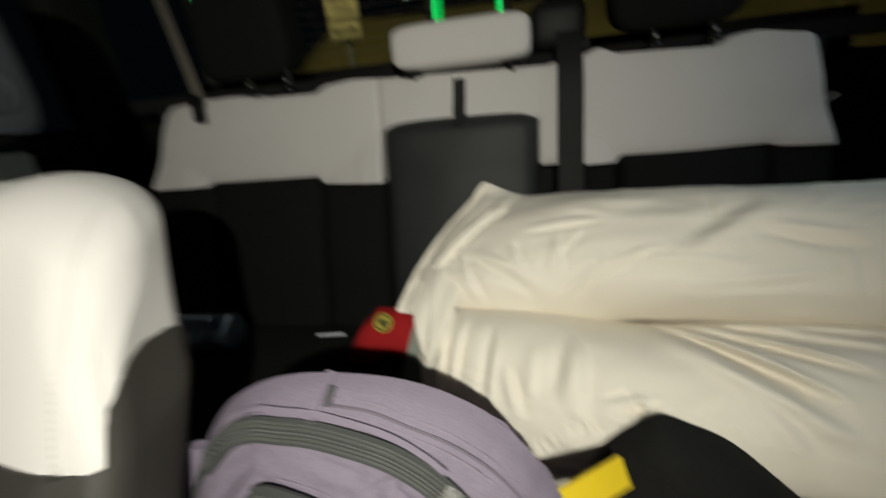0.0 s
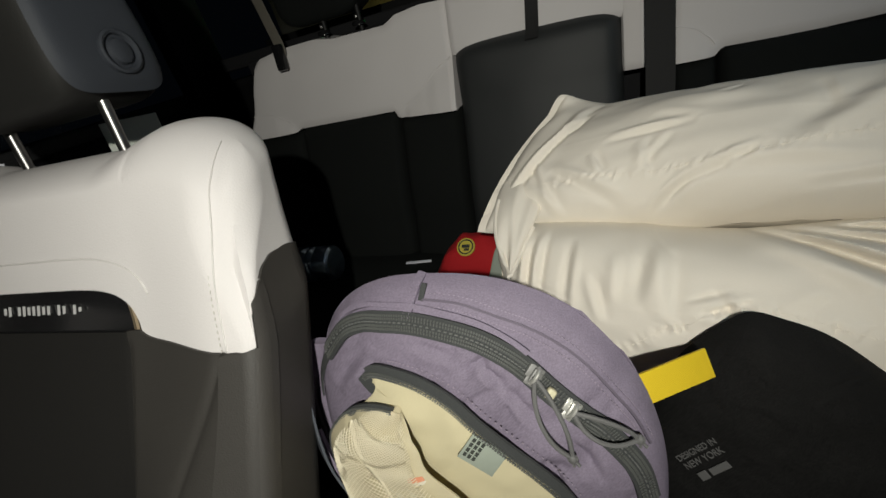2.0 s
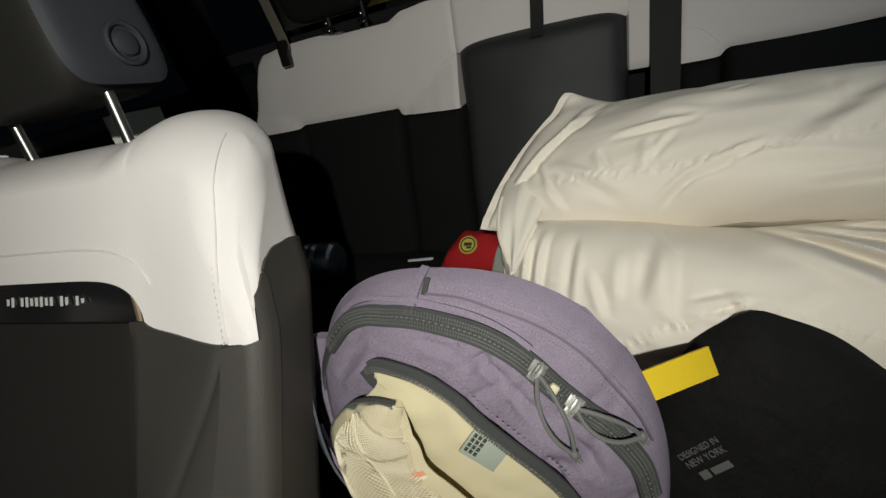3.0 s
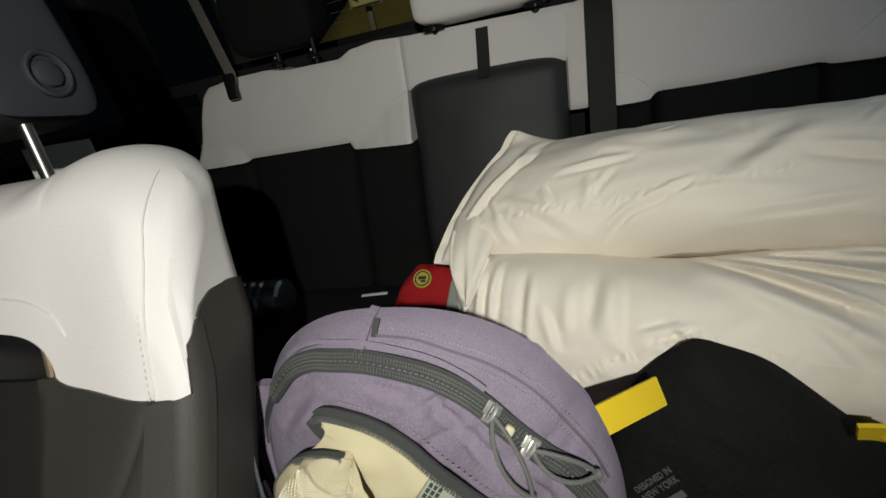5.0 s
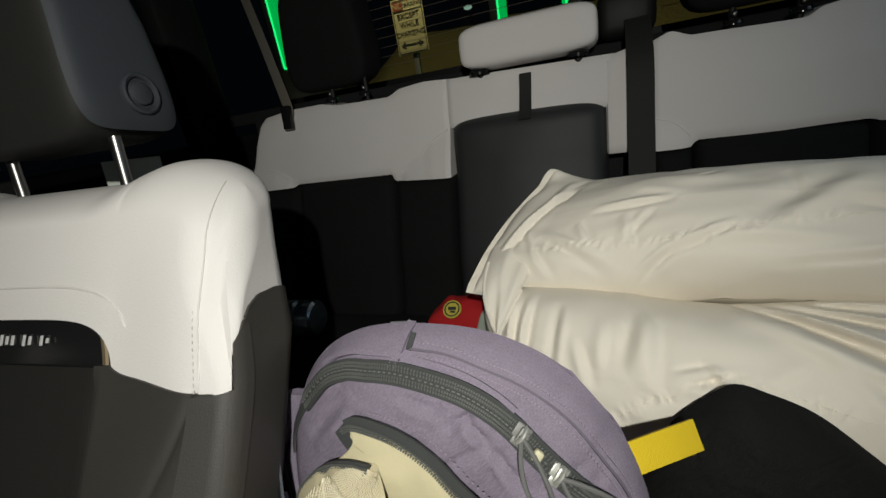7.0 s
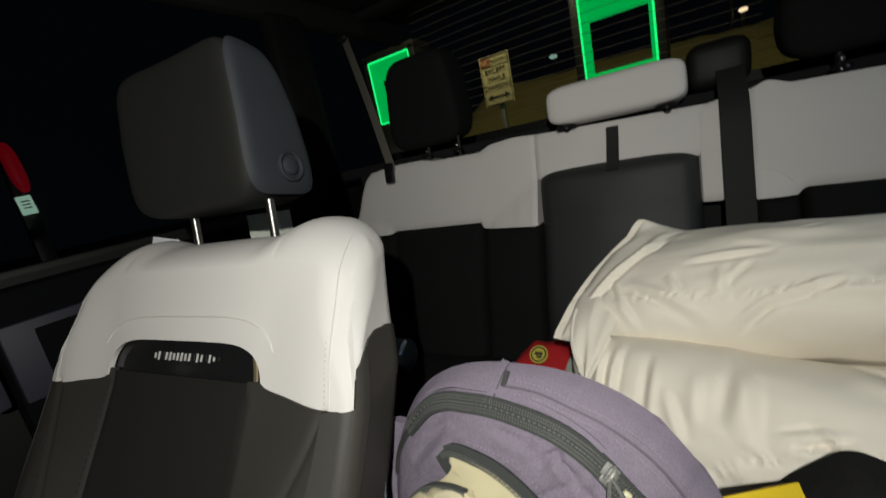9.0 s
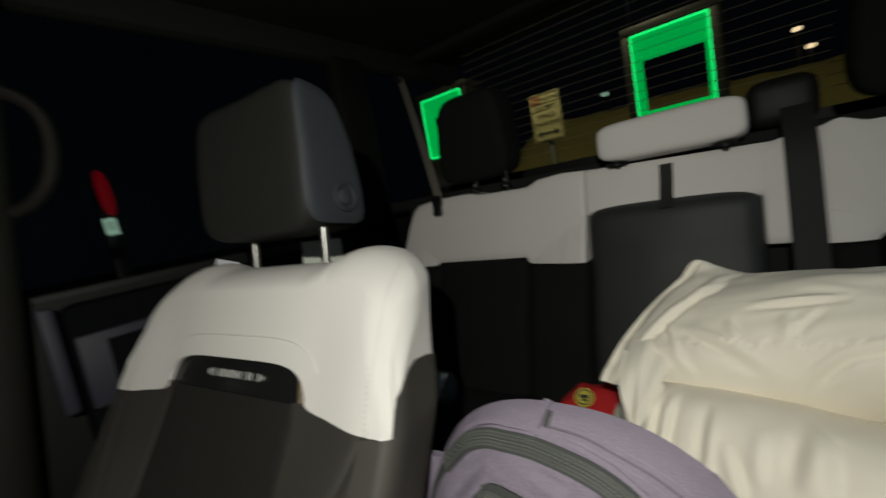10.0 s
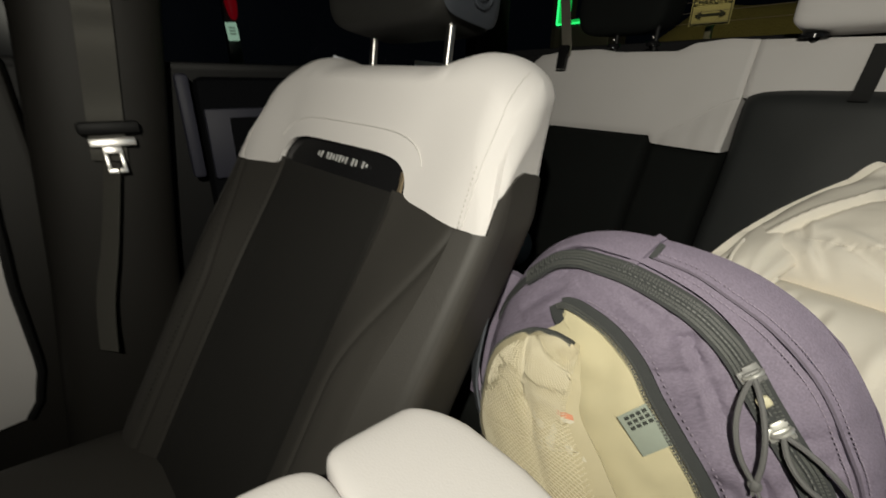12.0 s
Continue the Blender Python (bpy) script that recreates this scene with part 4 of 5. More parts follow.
def pillow(name_at, corners, puff, label, seed, folds, join, hem_line, ear=0.0, body=0.972, slackness=0.020):
    """A stuffed case: two faces sewn round a bent rectangle of corners (front left, front right, back right, back left); join is the side tucked against its neighbour."""
    fl, fr, br, bl = (Vector(c) for c in corners)
    up = (fr - fl).cross(bl - fl).normalized()

    def face(sign):
        def f(s_, t):
            u, v = 2 * s_ - 1, 2 * t - 1
            base = fl.lerp(fr, s_).lerp(bl.lerp(br, s_), t)
            base.z -= ear * t * ramp(s_, 0.01, 0.10)
            tucked = ((1 - join * v) / 2) ** 3 * (1 - u ** 6)
            wave = math.sin(4.4 * u + 0.7 * seed) + 0.5 * math.sin(9.7 * u + seed)
            base += Vector((0, 0.014, -0.016) if join > 0 else (0, 0.030, -0.022)) * tucked + Vector((0, 0, 0.006)) * (wave * tucked)
            # the left end swells out, the far side is drawn in
            base += (bl - fl) * (-0.04 * v * (1 - u * u)) + (fr - fl) * ((0.022 if u < 0 else -0.018) * u * (1 - v * v))
            # the near side bellies out over the pillow beneath
            if join > 0:
                base += (fl - bl) * (0.035 * ramp(u, -0.45, -0.12) * math.exp(-((v + 0.80 - 0.10 * ramp(u, -0.2, 0.1)) / 0.17) ** 2))
            a = min(1.0, -u / body) if u < 0 else u
            full = max(0.0, 1 - a ** (2.6 if u < 0 else 4)) ** 0.5 * max(0.0, 1 - abs(v) ** (4.0 if v * join < 0 else 2.1)) ** 0.5
            full *= 1 - 0.22 * max(0.0, v * join)
            slow = noise.noise(Vector((u * 2.9 + seed, v * 1.1 + u, sign * 0.7 + seed)))
            hem = ramp(-u, body - 0.06, body + 0.02)
            pucker = hem * 0.022 * noise.noise(Vector((u * 3 + seed, v * 2.6, 1.0))) + abs(v) ** 8 * 0.004 * noise.noise(Vector((u * 14 + seed, v, 4.0)))
            h = puff * full * (1 + 0.13 * slow) + crease((u * 0.365, v * 0.09), folds) * min(1.0, 2 * full) + pucker
            return base + up * (h if sign > 0 else -0.6 * puff * full - 0.003 * (1 - v * v) * (1 - u * u))
        return f
    e = thing("pillow", name_at, label, "pillow")
    dice = random.Random(seed)
    folds = list(folds)
    for _ in range(22):
        folds.append((dice.uniform(-0.33, 0.30), dice.uniform(-0.075, 0.075), dice.uniform(-1.2, 1.2), dice.uniform(0.010, 0.034), dice.uniform(0.0030, 0.0065), dice.uniform(-1, 1) * 0.0022))
    nu, nv = 330, 120
    top = slack(np.array([[face(1)(i / nu, j / nv) for j in range(nv + 1)] for i in range(nu + 1)]), seed, slackness, 0.0008, 1)
    part("cover", merge(grid(lambda u, v: top[round(u * nu), round(v * nv)], nu, nv), grid(face(-1), 60, 30)), COTTON, e)
    line = [Vector(top[i, min(nv, max(0, round(nv * (hem_line(i / nu * 0.73 - 0.365) / 0.18 + 0.5))))]) + up * 0.0002 for i in range(round(0.10 * nu), round(0.60 * nu), 2)]
    part("hem_seam", merge(*[tube([a, a.lerp(b, 0.72)], 0.0004, 5) for a, b in zip(line, line[1:])]), COTTON, e, "sewn hem line of the case")
    return e


def stroke(x0, z0, x1, z1, width, depth):
    """A fold from one place on the case to another."""
    return ((x0 + x1) / 2, (z0 + z1) / 2, math.atan2(z1 - z0, x1 - x0), 0.62 * math.hypot(x1 - x0, z1 - z0), width, depth)


def puckers(line, x0, x1, n, seed):
    """Short wrinkles that a sewn line draws into the cloth."""
    dice = random.Random(seed)
    out = []
    for k in range(n):
        x = x0 + (x1 - x0) * (k + dice.uniform(-0.3, 0.3)) / n
        z, a, r = line(x), dice.uniform(0.9, 2.0), dice.uniform(0.005, 0.011)
        out.append((x, z, a, r, dice.uniform(0.0016, 0.0028), dice.choice((-1, 1)) * dice.uniform(0.0006, 0.0014)))
    return out


def upper_line(x):
    return -0.040 + 0.012 * math.sin(9 * x) + 0.10 * max(0.0, x + 0.1)


def lower_line(x):
    return table(x, (-0.30, -0.062), (-0.245, -0.040), (-0.19, -0.014), (-0.139, 0.009), (-0.109, 0.006), (-0.05, -0.012), (0.05, -0.03))


upper = pillow((0.40, 0.62, 0.66), ((0.012, 0.570, 0.692), (0.74, 0.504, 0.706), (0.80, 0.690, 0.804), (0.114, 0.706, 0.806)), 0.078,
               "off-white cotton pillow in a creased case, lying on another pillow", 3,
               [stroke(-0.296, 0.050, -0.334, -0.066, 0.0055, 0.0060), stroke(-0.310, 0.070, -0.300, 0.020, 0.0070, 0.0060), stroke(-0.304, -0.040, -0.256, -0.086, 0.0050, 0.0045), stroke(-0.279, -0.038, -0.200, -0.078, 0.0050, -0.0050),
                stroke(-0.315, -0.020, -0.285, -0.060, 0.0040, -0.0040), stroke(-0.166, -0.082, -0.144, -0.062, 0.0040, -0.0050), stroke(-0.146, -0.065, -0.100, -0.047, 0.0045, -0.0045), stroke(-0.128, -0.060, -0.02, -0.062, 0.0050, -0.0030),
                stroke(-0.230, -0.010, -0.165, -0.004, 0.0045, -0.0035), stroke(-0.245, -0.025, -0.225, -0.050, 0.0040, 0.0030), stroke(-0.200, -0.020, -0.185, -0.055, 0.0050, 0.0030), stroke(-0.068, -0.044, -0.020, 0.010, 0.0140, 0.0060),
                stroke(-0.02, -0.02, 0.06, -0.035, 0.0060, -0.0050), stroke(-0.24, 0.040, -0.12, 0.030, 0.0120, 0.0030), stroke(-0.05, -0.074, 0.04, -0.060, 0.0040, -0.0040)]
               + puckers(upper_line, -0.27, -0.02, 34, 5), 1, upper_line, 0.016)
lower = pillow((0.42, 0.55, 0.53), ((0.090, 0.458, 0.556), (0.74, 0.418, 0.570), (0.74, 0.545, 0.716), (0.045, 0.563, 0.708)), 0.086,
               "off-white cotton pillow with deep creases, under another pillow", 8,
               [stroke(-0.105, 0.088, 0.000, 0.024, 0.0050, -0.0140), stroke(-0.085, 0.086, 0.030, 0.046, 0.0046, -0.0140), stroke(-0.060, 0.084, 0.060, 0.062, 0.0046, -0.0120), stroke(-0.110, 0.076, -0.004, 0.000, 0.0090, 0.0110),
                stroke(-0.03, 0.080, 0.09, 0.074, 0.0040, -0.0100), stroke(-0.060, 0.030, -0.030, -0.020, 0.0080, 0.0040), stroke(-0.182, 0.062, -0.196, -0.002, 0.0080, 0.0045), stroke(-0.196, 0.060, -0.215, 0.010, 0.0070, -0.0040),
                stroke(-0.256, 0.030, -0.252, -0.010, 0.0060, 0.0040), stroke(-0.268, 0.062, -0.285, 0.000, 0.0055, -0.0045), stroke(-0.300, 0.072, -0.318, 0.010, 0.0050, 0.0060), stroke(-0.318, 0.065, -0.338, 0.000, 0.0045, 0.0060),
                stroke(-0.150, 0.020, -0.135, -0.010, 0.0050, -0.0035), stroke(-0.165, 0.000, -0.125, 0.014, 0.0030, -0.0030), stroke(-0.170, 0.008, -0.138, 0.018, 0.0028, 0.0026), stroke(-0.225, 0.050, -0.235, 0.010, 0.0060, 0.0030)]
               + puckers(lower_line, -0.26, -0.05, 36, 9), -1, lower_line, 0.0, 0.995)


def loose_hem(u, v):
    """The open end of the upper case, hanging as a rounded tongue over the lower pillow's end."""
    left = 0.050 - 0.009 * math.sin(math.pi * v) + 0.014 * v
    right = 0.112 - 0.033 * v
    z = 0.745 - 0.050 * v - 0.006 * math.sin(math.pi * u) * v
    fold = 0.006 * math.exp(-((u - 0.35 - 0.25 * v) / 0.10) ** 2) + 0.004 * math.exp(-((u - 0.72) / 0.08) ** 2) * (1 - v)
    return Vector((left + (right - left) * u, 0.612 - 0.112 * v ** 0.7 + 0.03 * u ** 3 * (1 - v) - 0.016 * math.sin(math.pi * u) ** 0.7 - fold + 0.004 * math.cos(9 * u + 4 * v), z))


hem = part("loose_hem", grid(loose_hem, 36, 30), COTTON, upper, "loose open end of the pillow case")
part("hem_edge", tube([loose_hem(0.0, k / 16) for k in range(4, 17)] + [loose_hem(k / 12, 1.0) for k in range(1, 13)] + [loose_hem(1.0, 1 - k / 12) for k in range(1, 5)], 0.0026, 8), COTTON, hem)


# ---- backpack ----
BX, BZ = 0.058, 0.590


def pack_outline(a):
    """Half-height and half-width outline of the pack, seen from the front; a from 0 (right) through the top."""
    c, s = math.cos(a), math.sin(a)
    w, h = 0.146, (0.186 if s > 0 else 0.18)
    p = 0.80 if s > 0 else 0.5
    return w * sq(c, p if s > 0 else 0.5), h * sq(s, 0.85 if s > 0 else 0.5)


def pack_front(x, z):
    """The y of the pack's front face at x, z."""
    dx, dz = x - BX, z - BZ
    w, h = 0.146, (0.186 if dz > 0 else 0.18)
    r = min(1.0, (abs(dx / w) ** 2.35 + abs(dz / h) ** 2.35) ** (1 / 2.35))
    bulge = 0.050 * (1 - r ** 2.6) ** 0.5
    return 0.338 - bulge + 0.10 * (z - 0.70)


# short sharp pinches in the slack cloth: place, slant, half-length, width, depth
PINCHES = ((0.088, 0.729, 0.55, 0.014, 0.0028, 0.0050), (0.098, 0.724, -0.9, 0.012, 0.0030, 0.0045), (0.118, 0.700, -0.9, 0.022, 0.0035, 0.0040), (0.060, 0.737, -0.25, 0.020, 0.0030, 0.0030),
           (-0.020, 0.712, 0.75, 0.030, 0.0040, 0.0050), (0.152, 0.660, -1.1, 0.025, 0.0040, 0.0045), (0.135, 0.640, -1.2, 0.024, 0.0035, 0.0040))


def pack_skin(x, z):
    """The slack cloth of the front: dents and creases pressed in behind the smooth face."""
    a = noise.noise(Vector((x * 20, 1.3, z * 22)))
    b = noise.noise(Vector((x * 24 - z * 18, 7.7, z * 20)))
    hollow = 0.0035 * max(0.0, a) + 0.0030 * max(0.0, 1 - abs(b) * 5) ** 1.5
    for px, pz, ang, length, width, depth in PINCHES:
        dx, dz = x - px, z - pz
        along, off = dx * math.cos(ang) + dz * math.sin(ang), -dx * math.sin(ang) + dz * math.cos(ang)
        if abs(along) < length:
            hollow += depth * (1 - (along / length) ** 2) * (math.exp(-(off / width) ** 2) - 0.5 * math.exp(-((off + 1.8 * width) / width) ** 2))
    rim = max(abs((x - BX) / 0.146), abs((z - BZ) / 0.186))
    return pack_front(x, z) + hollow * (1 - ramp(rim, 0.80, 0.98))


def on_front(x, z, out=0.0):
    e = 0.004
    p = Vector((x, pack_front(x, z), z))
    n = Vector((pack_front(x + e, z) - pack_front(x - e, z), -2 * e, pack_front(x, z + e) - pack_front(x, z - e))).normalized()
    return p + n * out, n


def arc(keys, n):
    return [(p.x, p.y) for p in spline([(x, z, 0) for x, z in keys], n)]


def strip_on(path, width, out, depth, trim=0.0):
    pts, side = [], []
    for i, (x, z) in enumerate(path):
        p, n = on_front(x, z, out)
        x2, z2 = path[min(i + 1, len(path) - 1)]
        x1, z1 = path[max(i - 1, 0)]
        t = Vector((x2 - x1, 0, z2 - z1)).normalized()
        pts.append(p)
        side.append(tuple(n.cross(t)))
    return ribbon(pts, side, width, depth)


def backpack():
    pack = thing("backpack", (BX, 0.33, 0.40), "purple nylon backpack with open cream-lined front pocket", "backpack")
    # the front: a dome of rings; the rear: a fuller dome
    def front(u, v):
        x, z = pack_outline(2 * math.pi * u)
        x, z = BX + x * v, BZ + z * v
        return Vector((x, pack_skin(x, z), z))

    def rear(u, v):
        x, z = pack_outline(2 * math.pi * u)
        r = v
        rim = pack_front(BX + x, BZ + z)
        return Vector((BX + x * r, rim * r + 0.338 * (1 - r) + 0.075 * (1 - r ** 2), BZ + z * r * (1 + 0.0)))
    nu, nv = 220, 80
    flat = np.array([[front(i / nu, j / nv) for j in range(nv + 1)] for i in range(nu + 1)])
    loose = slack(flat, 5, 0.045, 0.001, 1, 400)
    loose = flat + np.array((0.0, 1.0, 0.0)) * np.abs(loose[..., 1] - flat[..., 1])[..., None]
    part("front_shell", grid(lambda u, v: loose[round(u * nu) % nu, round(v * nv)], nu, nv, close_u=True), PURPLE, pack)
    part("back_shell", grid(rear, 120, 24, close_u=True), PURPLE, pack)
    # main zip along the crown
    crown = arc([(-0.042, 0.718), (-0.020, 0.740), (0.001, 0.750), (0.021, 0.753), (0.044, 0.754), (0.070, 0.751), (0.091, 0.746), (0.108, 0.738), (0.121, 0.7285), (0.134, 0.715), (0.153, 0.695), (0.164, 0.683), (0.177, 0.662), (0.185, 0.642), (0.190, 0.615)], 190)
    zip_main = part("main_zip", strip_on(crown, 0.0155, 0.0016, 0.0022), ZIP_TAPE, pack, "grey zip tape along the crown")
    part("zip_end", strip_on(arc([(-0.042, 0.718), (-0.052, 0.706), (-0.066, 0.684), (-0.072, 0.665)], 20), 0.0075, 0.0008, 0.0016), ZIP_TAPE, zip_main, "dark end of the tape")
    part("zip_lip", strip_on([(x + 0.0015, z + 0.0092) for x, z in crown[12:110]], 0.0035, 0.0022, 0.0030), PURPLE, pack, "folded cloth edge above the zip")
    zip_teeth(crown, zip_main)
    # sewn panel line, haul loop and label strip at the top
    part("panel_fold", strip_on(arc([(0.041, 0.757), (0.0445, 0.766), (0.0485, 0.776)], 14), 0.0062, 0.0012, 0.0022), PURPLE, pack)
    for dx in (-0.0022, 0.0022):
        part("stitching", dashes(arc([(0.041 + dx, 0.757), (0.0445 + dx, 0.766), (0.0485 + dx, 0.776)], 12), 0.0007, 0.0018, 0.0026), STITCH_LILAC, pack)
    seam_line = [(0.050, 0.767), (0.079, 0.765), (0.106, 0.757), (0.125, 0.749), (0.143, 0.737), (0.158, 0.722), (0.173, 0.700), (0.183, 0.682), (0.191, 0.660)]
    # shadow line of the panel fold, coloured as a dark strip
    part("panel_seam", strip_on(arc(seam_line, 60), 0.0016, 0.0006, 0.0016), PURPLE_DARK, pack)
    for off in (0.0032, -0.0030):
        part("stitching", dashes(arc([(x - off * 0.5, z - off) for x, z in seam_line], 76), 0.0006, 0.0020), STITCH_LILAC, pack)
    p0, n0 = on_front(0.0530, 0.7700, 0.0020)
    part("loop_tab", moved(box(0, 0, 0, 0.0040, 0.0016, 0.0125, 0.0006), Matrix.Translation(p0) @ pose(0, 0, 0, -34, 17, 0)), ZIP_TAPE, pack, "small grey woven tab")
    # open front pocket: lining laid in the mouth, zip tapes round both lips, and the folded flap
    lip = arc([(0.004, 0.715), (0.012, 0.7185), (0.026, 0.7185), (0.047, 0.7145), (0.0685, 0.7035), (0.085, 0.688), (0.1045, 0.6705), (0.122, 0.6535), (0.136, 0.634), (0.148, 0.600), (0.152, 0.55)], 60)
    flap_edge = arc([(0.031, 0.699), (0.012, 0.698), (-0.008, 0.690), (-0.029, 0.670), (-0.041, 0.648), (-0.046, 0.612), (-0.044, 0.586), (-0.028, 0.565), (0.0, 0.556), (0.04, 0.552)], 60)
    inner_edge = arc([(0.031, 0.6985), (0.040, 0.690), (0.0475, 0.679), (0.0500, 0.667), (0.054, 0.660), (0.0635, 0.651), (0.0775, 0.638), (0.092, 0.620), (0.11, 0.59), (0.12, 0.56)], 60)
    part("gusset", strip_on(arc([(0.000, 0.7155), (0.009, 0.7075), (0.021, 0.7025), (0.032, 0.6995)], 16), 0.0120, 0.0040, 0.0016), ZIP_TAPE, pack, "dark folded end of the pocket mouth")
    def lining(u, v):
        a, b = lip[round(u * 60)], flap_edge[round(u * 60)]
        x, z = b[0] + (a[0] - b[0]) * v, b[1] + (a[1] - b[1]) * v
        p, n = on_front(x, z, 0.0035)
        sag = 0.004 * math.sin(math.pi * v) + 0.0025 * noise.noise(Vector((x * 50, z * 50, 2.0)))
        return p + n * sag
    part("pocket_lining", grid(lining, 60, 26), CREAM, pack, "cream pocket lining")
    lip_tape = part("pocket_zip", strip_on([(x + 0.0034, z + 0.0042) for x, z in lip], 0.0086, 0.0062, 0.0022), ZIP_TAPE, pack, "grey pocket zip tape")
    zip_teeth([(x + 0.0006, z + 0.0008) for x, z in lip], lip_tape, 0.0078, 0.005)
    for off in (0.0118,):
        part("stitching", dashes([(x + off * 0.62, z + off * 0.78) for x, z in lip[8:52]], 0.0007, 0.0024, 0.0010), STITCH_LILAC, pack)

    def flap(u, v):
        b = flap_edge[round(u * 60)]
        cx, cz = inner_edge[round(u * 60)]
        x, z = b[0] + (cx - b[0]) * v, b[1] + (cz - b[1]) * v
        p, n = on_front(x, z, 0.006)
        rim_x = min(u * 6, 1.0)
        puff = rim_x * 0.023 * math.sin(math.pi * (0.10 + 0.72 * v)) ** 0.8 + 0.0022 * noise.noise(Vector((x * 34, z * 34, 7.0))) - 0.003 * math.exp(-((x - 0.010 + 0.5 * (z - 0.66)) / 0.006) ** 2) * rim_x
        return p + n * puff
    flap_part = part("pocket_flap", thicken(grid(flap, 60, 28), 0.0012), CREAM_SHADED, pack, "folded cream flap with net pocket")
    flap_tape = part("flap_zip", tube([on_front(x, z, 0.0125)[0] for x, z in flap_edge[1:]], 0.0032, 8), ZIP_TAPE, pack, "dark coil zip along the flap")
    zip_teeth(flap_edge[1:], flap_tape, 0.0160, 0.0055)

    def net(u, v):
        q = Vector(flap(0.05 + 0.90 * u, 0.13 + 0.78 * v))
        du, dv = Vector(flap(min(1.0, 0.07 + 0.90 * u), 0.13 + 0.78 * v)) - q, Vector(flap(0.05 + 0.90 * u, 0.15 + 0.78 * v)) - q
        n = du.cross(dv).normalized()
        return q + n * (0.0030 if n.y < 0 else -0.0030)
    part("net", lattice(net, 58, 22, 0.00034), MESH, flap_part, "fine cream net")

    def wrapper(u0, u1, v0, v1, out):
        def f(u, v):
            a, b = u0 + (u1 - u0) * u, v0 + (v1 - v0) * v
            q = Vector(flap(a, b))
            n = (Vector(flap(a + 0.02, b)) - q).cross(Vector(flap(a, b - 0.02)) - q).normalized()
            return q + (n if n.y < 0 else -n) * (out + 0.0012 * noise.noise(Vector((q.x * 160, q.z * 160, 3.0))))
        return f
    packet = thing("wrapper", (BX, 0.30, 0.62), "crumpled clear wrapper with orange print inside the net", "wrapper")
    part("film", thicken(grid(wrapper(25 / 60, 39 / 60, 0.62, 0.96, 0.0010), 14, 16), 0.0004), FILM, packet)
    part("printed_patch", thicken(grid(wrapper(26 / 60, 28 / 60, 0.84, 0.95, 0.0016), 2, 8), 0.0003), ORANGE, packet, "orange print")
    # label in the pocket
    lm = Matrix.Translation(on_front(0.0885, 0.6705, 0.0078)[0]) @ pose(0, 0, 0, -22, 38, 0)
    label = part("care_label", moved(box(0, 0, 0, 0.027, 0.0008, 0.0215, 0.0003), lm), LABEL, pack, "grey-green care label")
    for k in range(4):
        for j in range(3):
            part("print_bar", moved(box(-0.0105 + 0.0034 * j, -0.0008, 0.0075 - k * 0.0043, 0.0022, 0.0005, 0.0030), lm), INK, label)
    # zip pulls and cords
    for (x, z), (kx, kz), bow, m in (((0.126, 0.726), (0.1445, 0.672), 0.0046, SLIDER), ((0.146, 0.703), (0.1800, 0.675), 0.0044, SLIDER_PALE)):
        pos, n = on_front(x, z, 0.0045)
        at = Matrix.Translation(pos) @ pose(0, 0, 0, -38, 42, 0)
        slider = part("zip_slider", moved(merge(box(0, 0.001, 0.0010, 0.0105, 0.0026, 0.0090, 0.0008), box(0, 0.001, -0.0052, 0.0072, 0.0026, 0.0050, 0.0008), box(0, -0.0008, -0.0005, 0.0040, 0.0030, 0.0100, 0.0012)), at), m, pack, "metal zip slider")
        part("bridge", moved(tube(spline([(0, -0.001, 0.005), (0, -0.0045, 0.003), (0, -0.0050, -0.002), (0, -0.0015, -0.0055)], 12), 0.0013, 7), at), SLIDER_PALE, slider, "pale wire bridge")
        away = Vector((kx - x, kz - z)).normalized()
        side = Vector((-away.y, away.x))
        for sign, slackness in ((1, 1.0), (-1, 1.5)):
            path = []
            for k in range(6):
                f = k / 5
                bulge = sign * bow * slackness * math.sin(math.pi * f) ** 0.8
                path.append(on_front(x + (kx - x) * f + side.x * bulge, z + (kz - z) * f + side.y * bulge, 0.0085 + 0.003 * math.sin(math.pi * f))[0])
            part("pull_cord", tube(spline(path, 24), 0.0015, 7), CORD, slider)
        knot = on_front(kx, kz, 0.0085)[0]
        part("cord_knot", merge(moved(cushion((0.0026, 0.0026, 0.0040), 0.8, 0.8, 12, 8), Matrix.Translation(knot)), moved(ring_tube(0.0024, 0.0011, 14), Matrix.Translation(knot) @ pose(0, 0, 0, 70, 20, 0)),
                                tube([knot, knot + Vector((0.004, -0.001, -0.005))], 0.0011, 6), tube([knot, knot + Vector((0.0005, -0.001, -0.006))], 0.0011, 6)), CORD, slider)
    bead, _ = on_front(0.1345, 0.7150, 0.0065)
    part("cord_bead", moved(cushion((0.0030, 0.0026, 0.0036), 0.5, 0.5, 14, 10), Matrix.Translation(bead) @ pose(0, 0, 0, -30, 40, 0)), BEAD, pack, "pale cream cord bead")
    # side pocket folds on the seat side
    for k in range(3):
        part("side_fold", tube(spline([(-0.080 + 0.012 * k, 0.345, 0.70 - 0.02 * k), (-0.098 + 0.008 * k, 0.33, 0.64), (-0.095 + 0.01 * k, 0.315, 0.56)], 14), 0.009, 8, 0.6), PURPLE, pack)
    # folded side strap and webbing beside the seat
    part("side_strap", ribbon(spline([(-0.076, 0.300, 0.672), (-0.072, 0.288, 0.640), (-0.066, 0.280, 0.612), (-0.052, 0.274, 0.588)], 20), (0.8, -0.5, 0.2), 0.020, 0.002), WEBBING, pack, "grey-blue webbing strap")
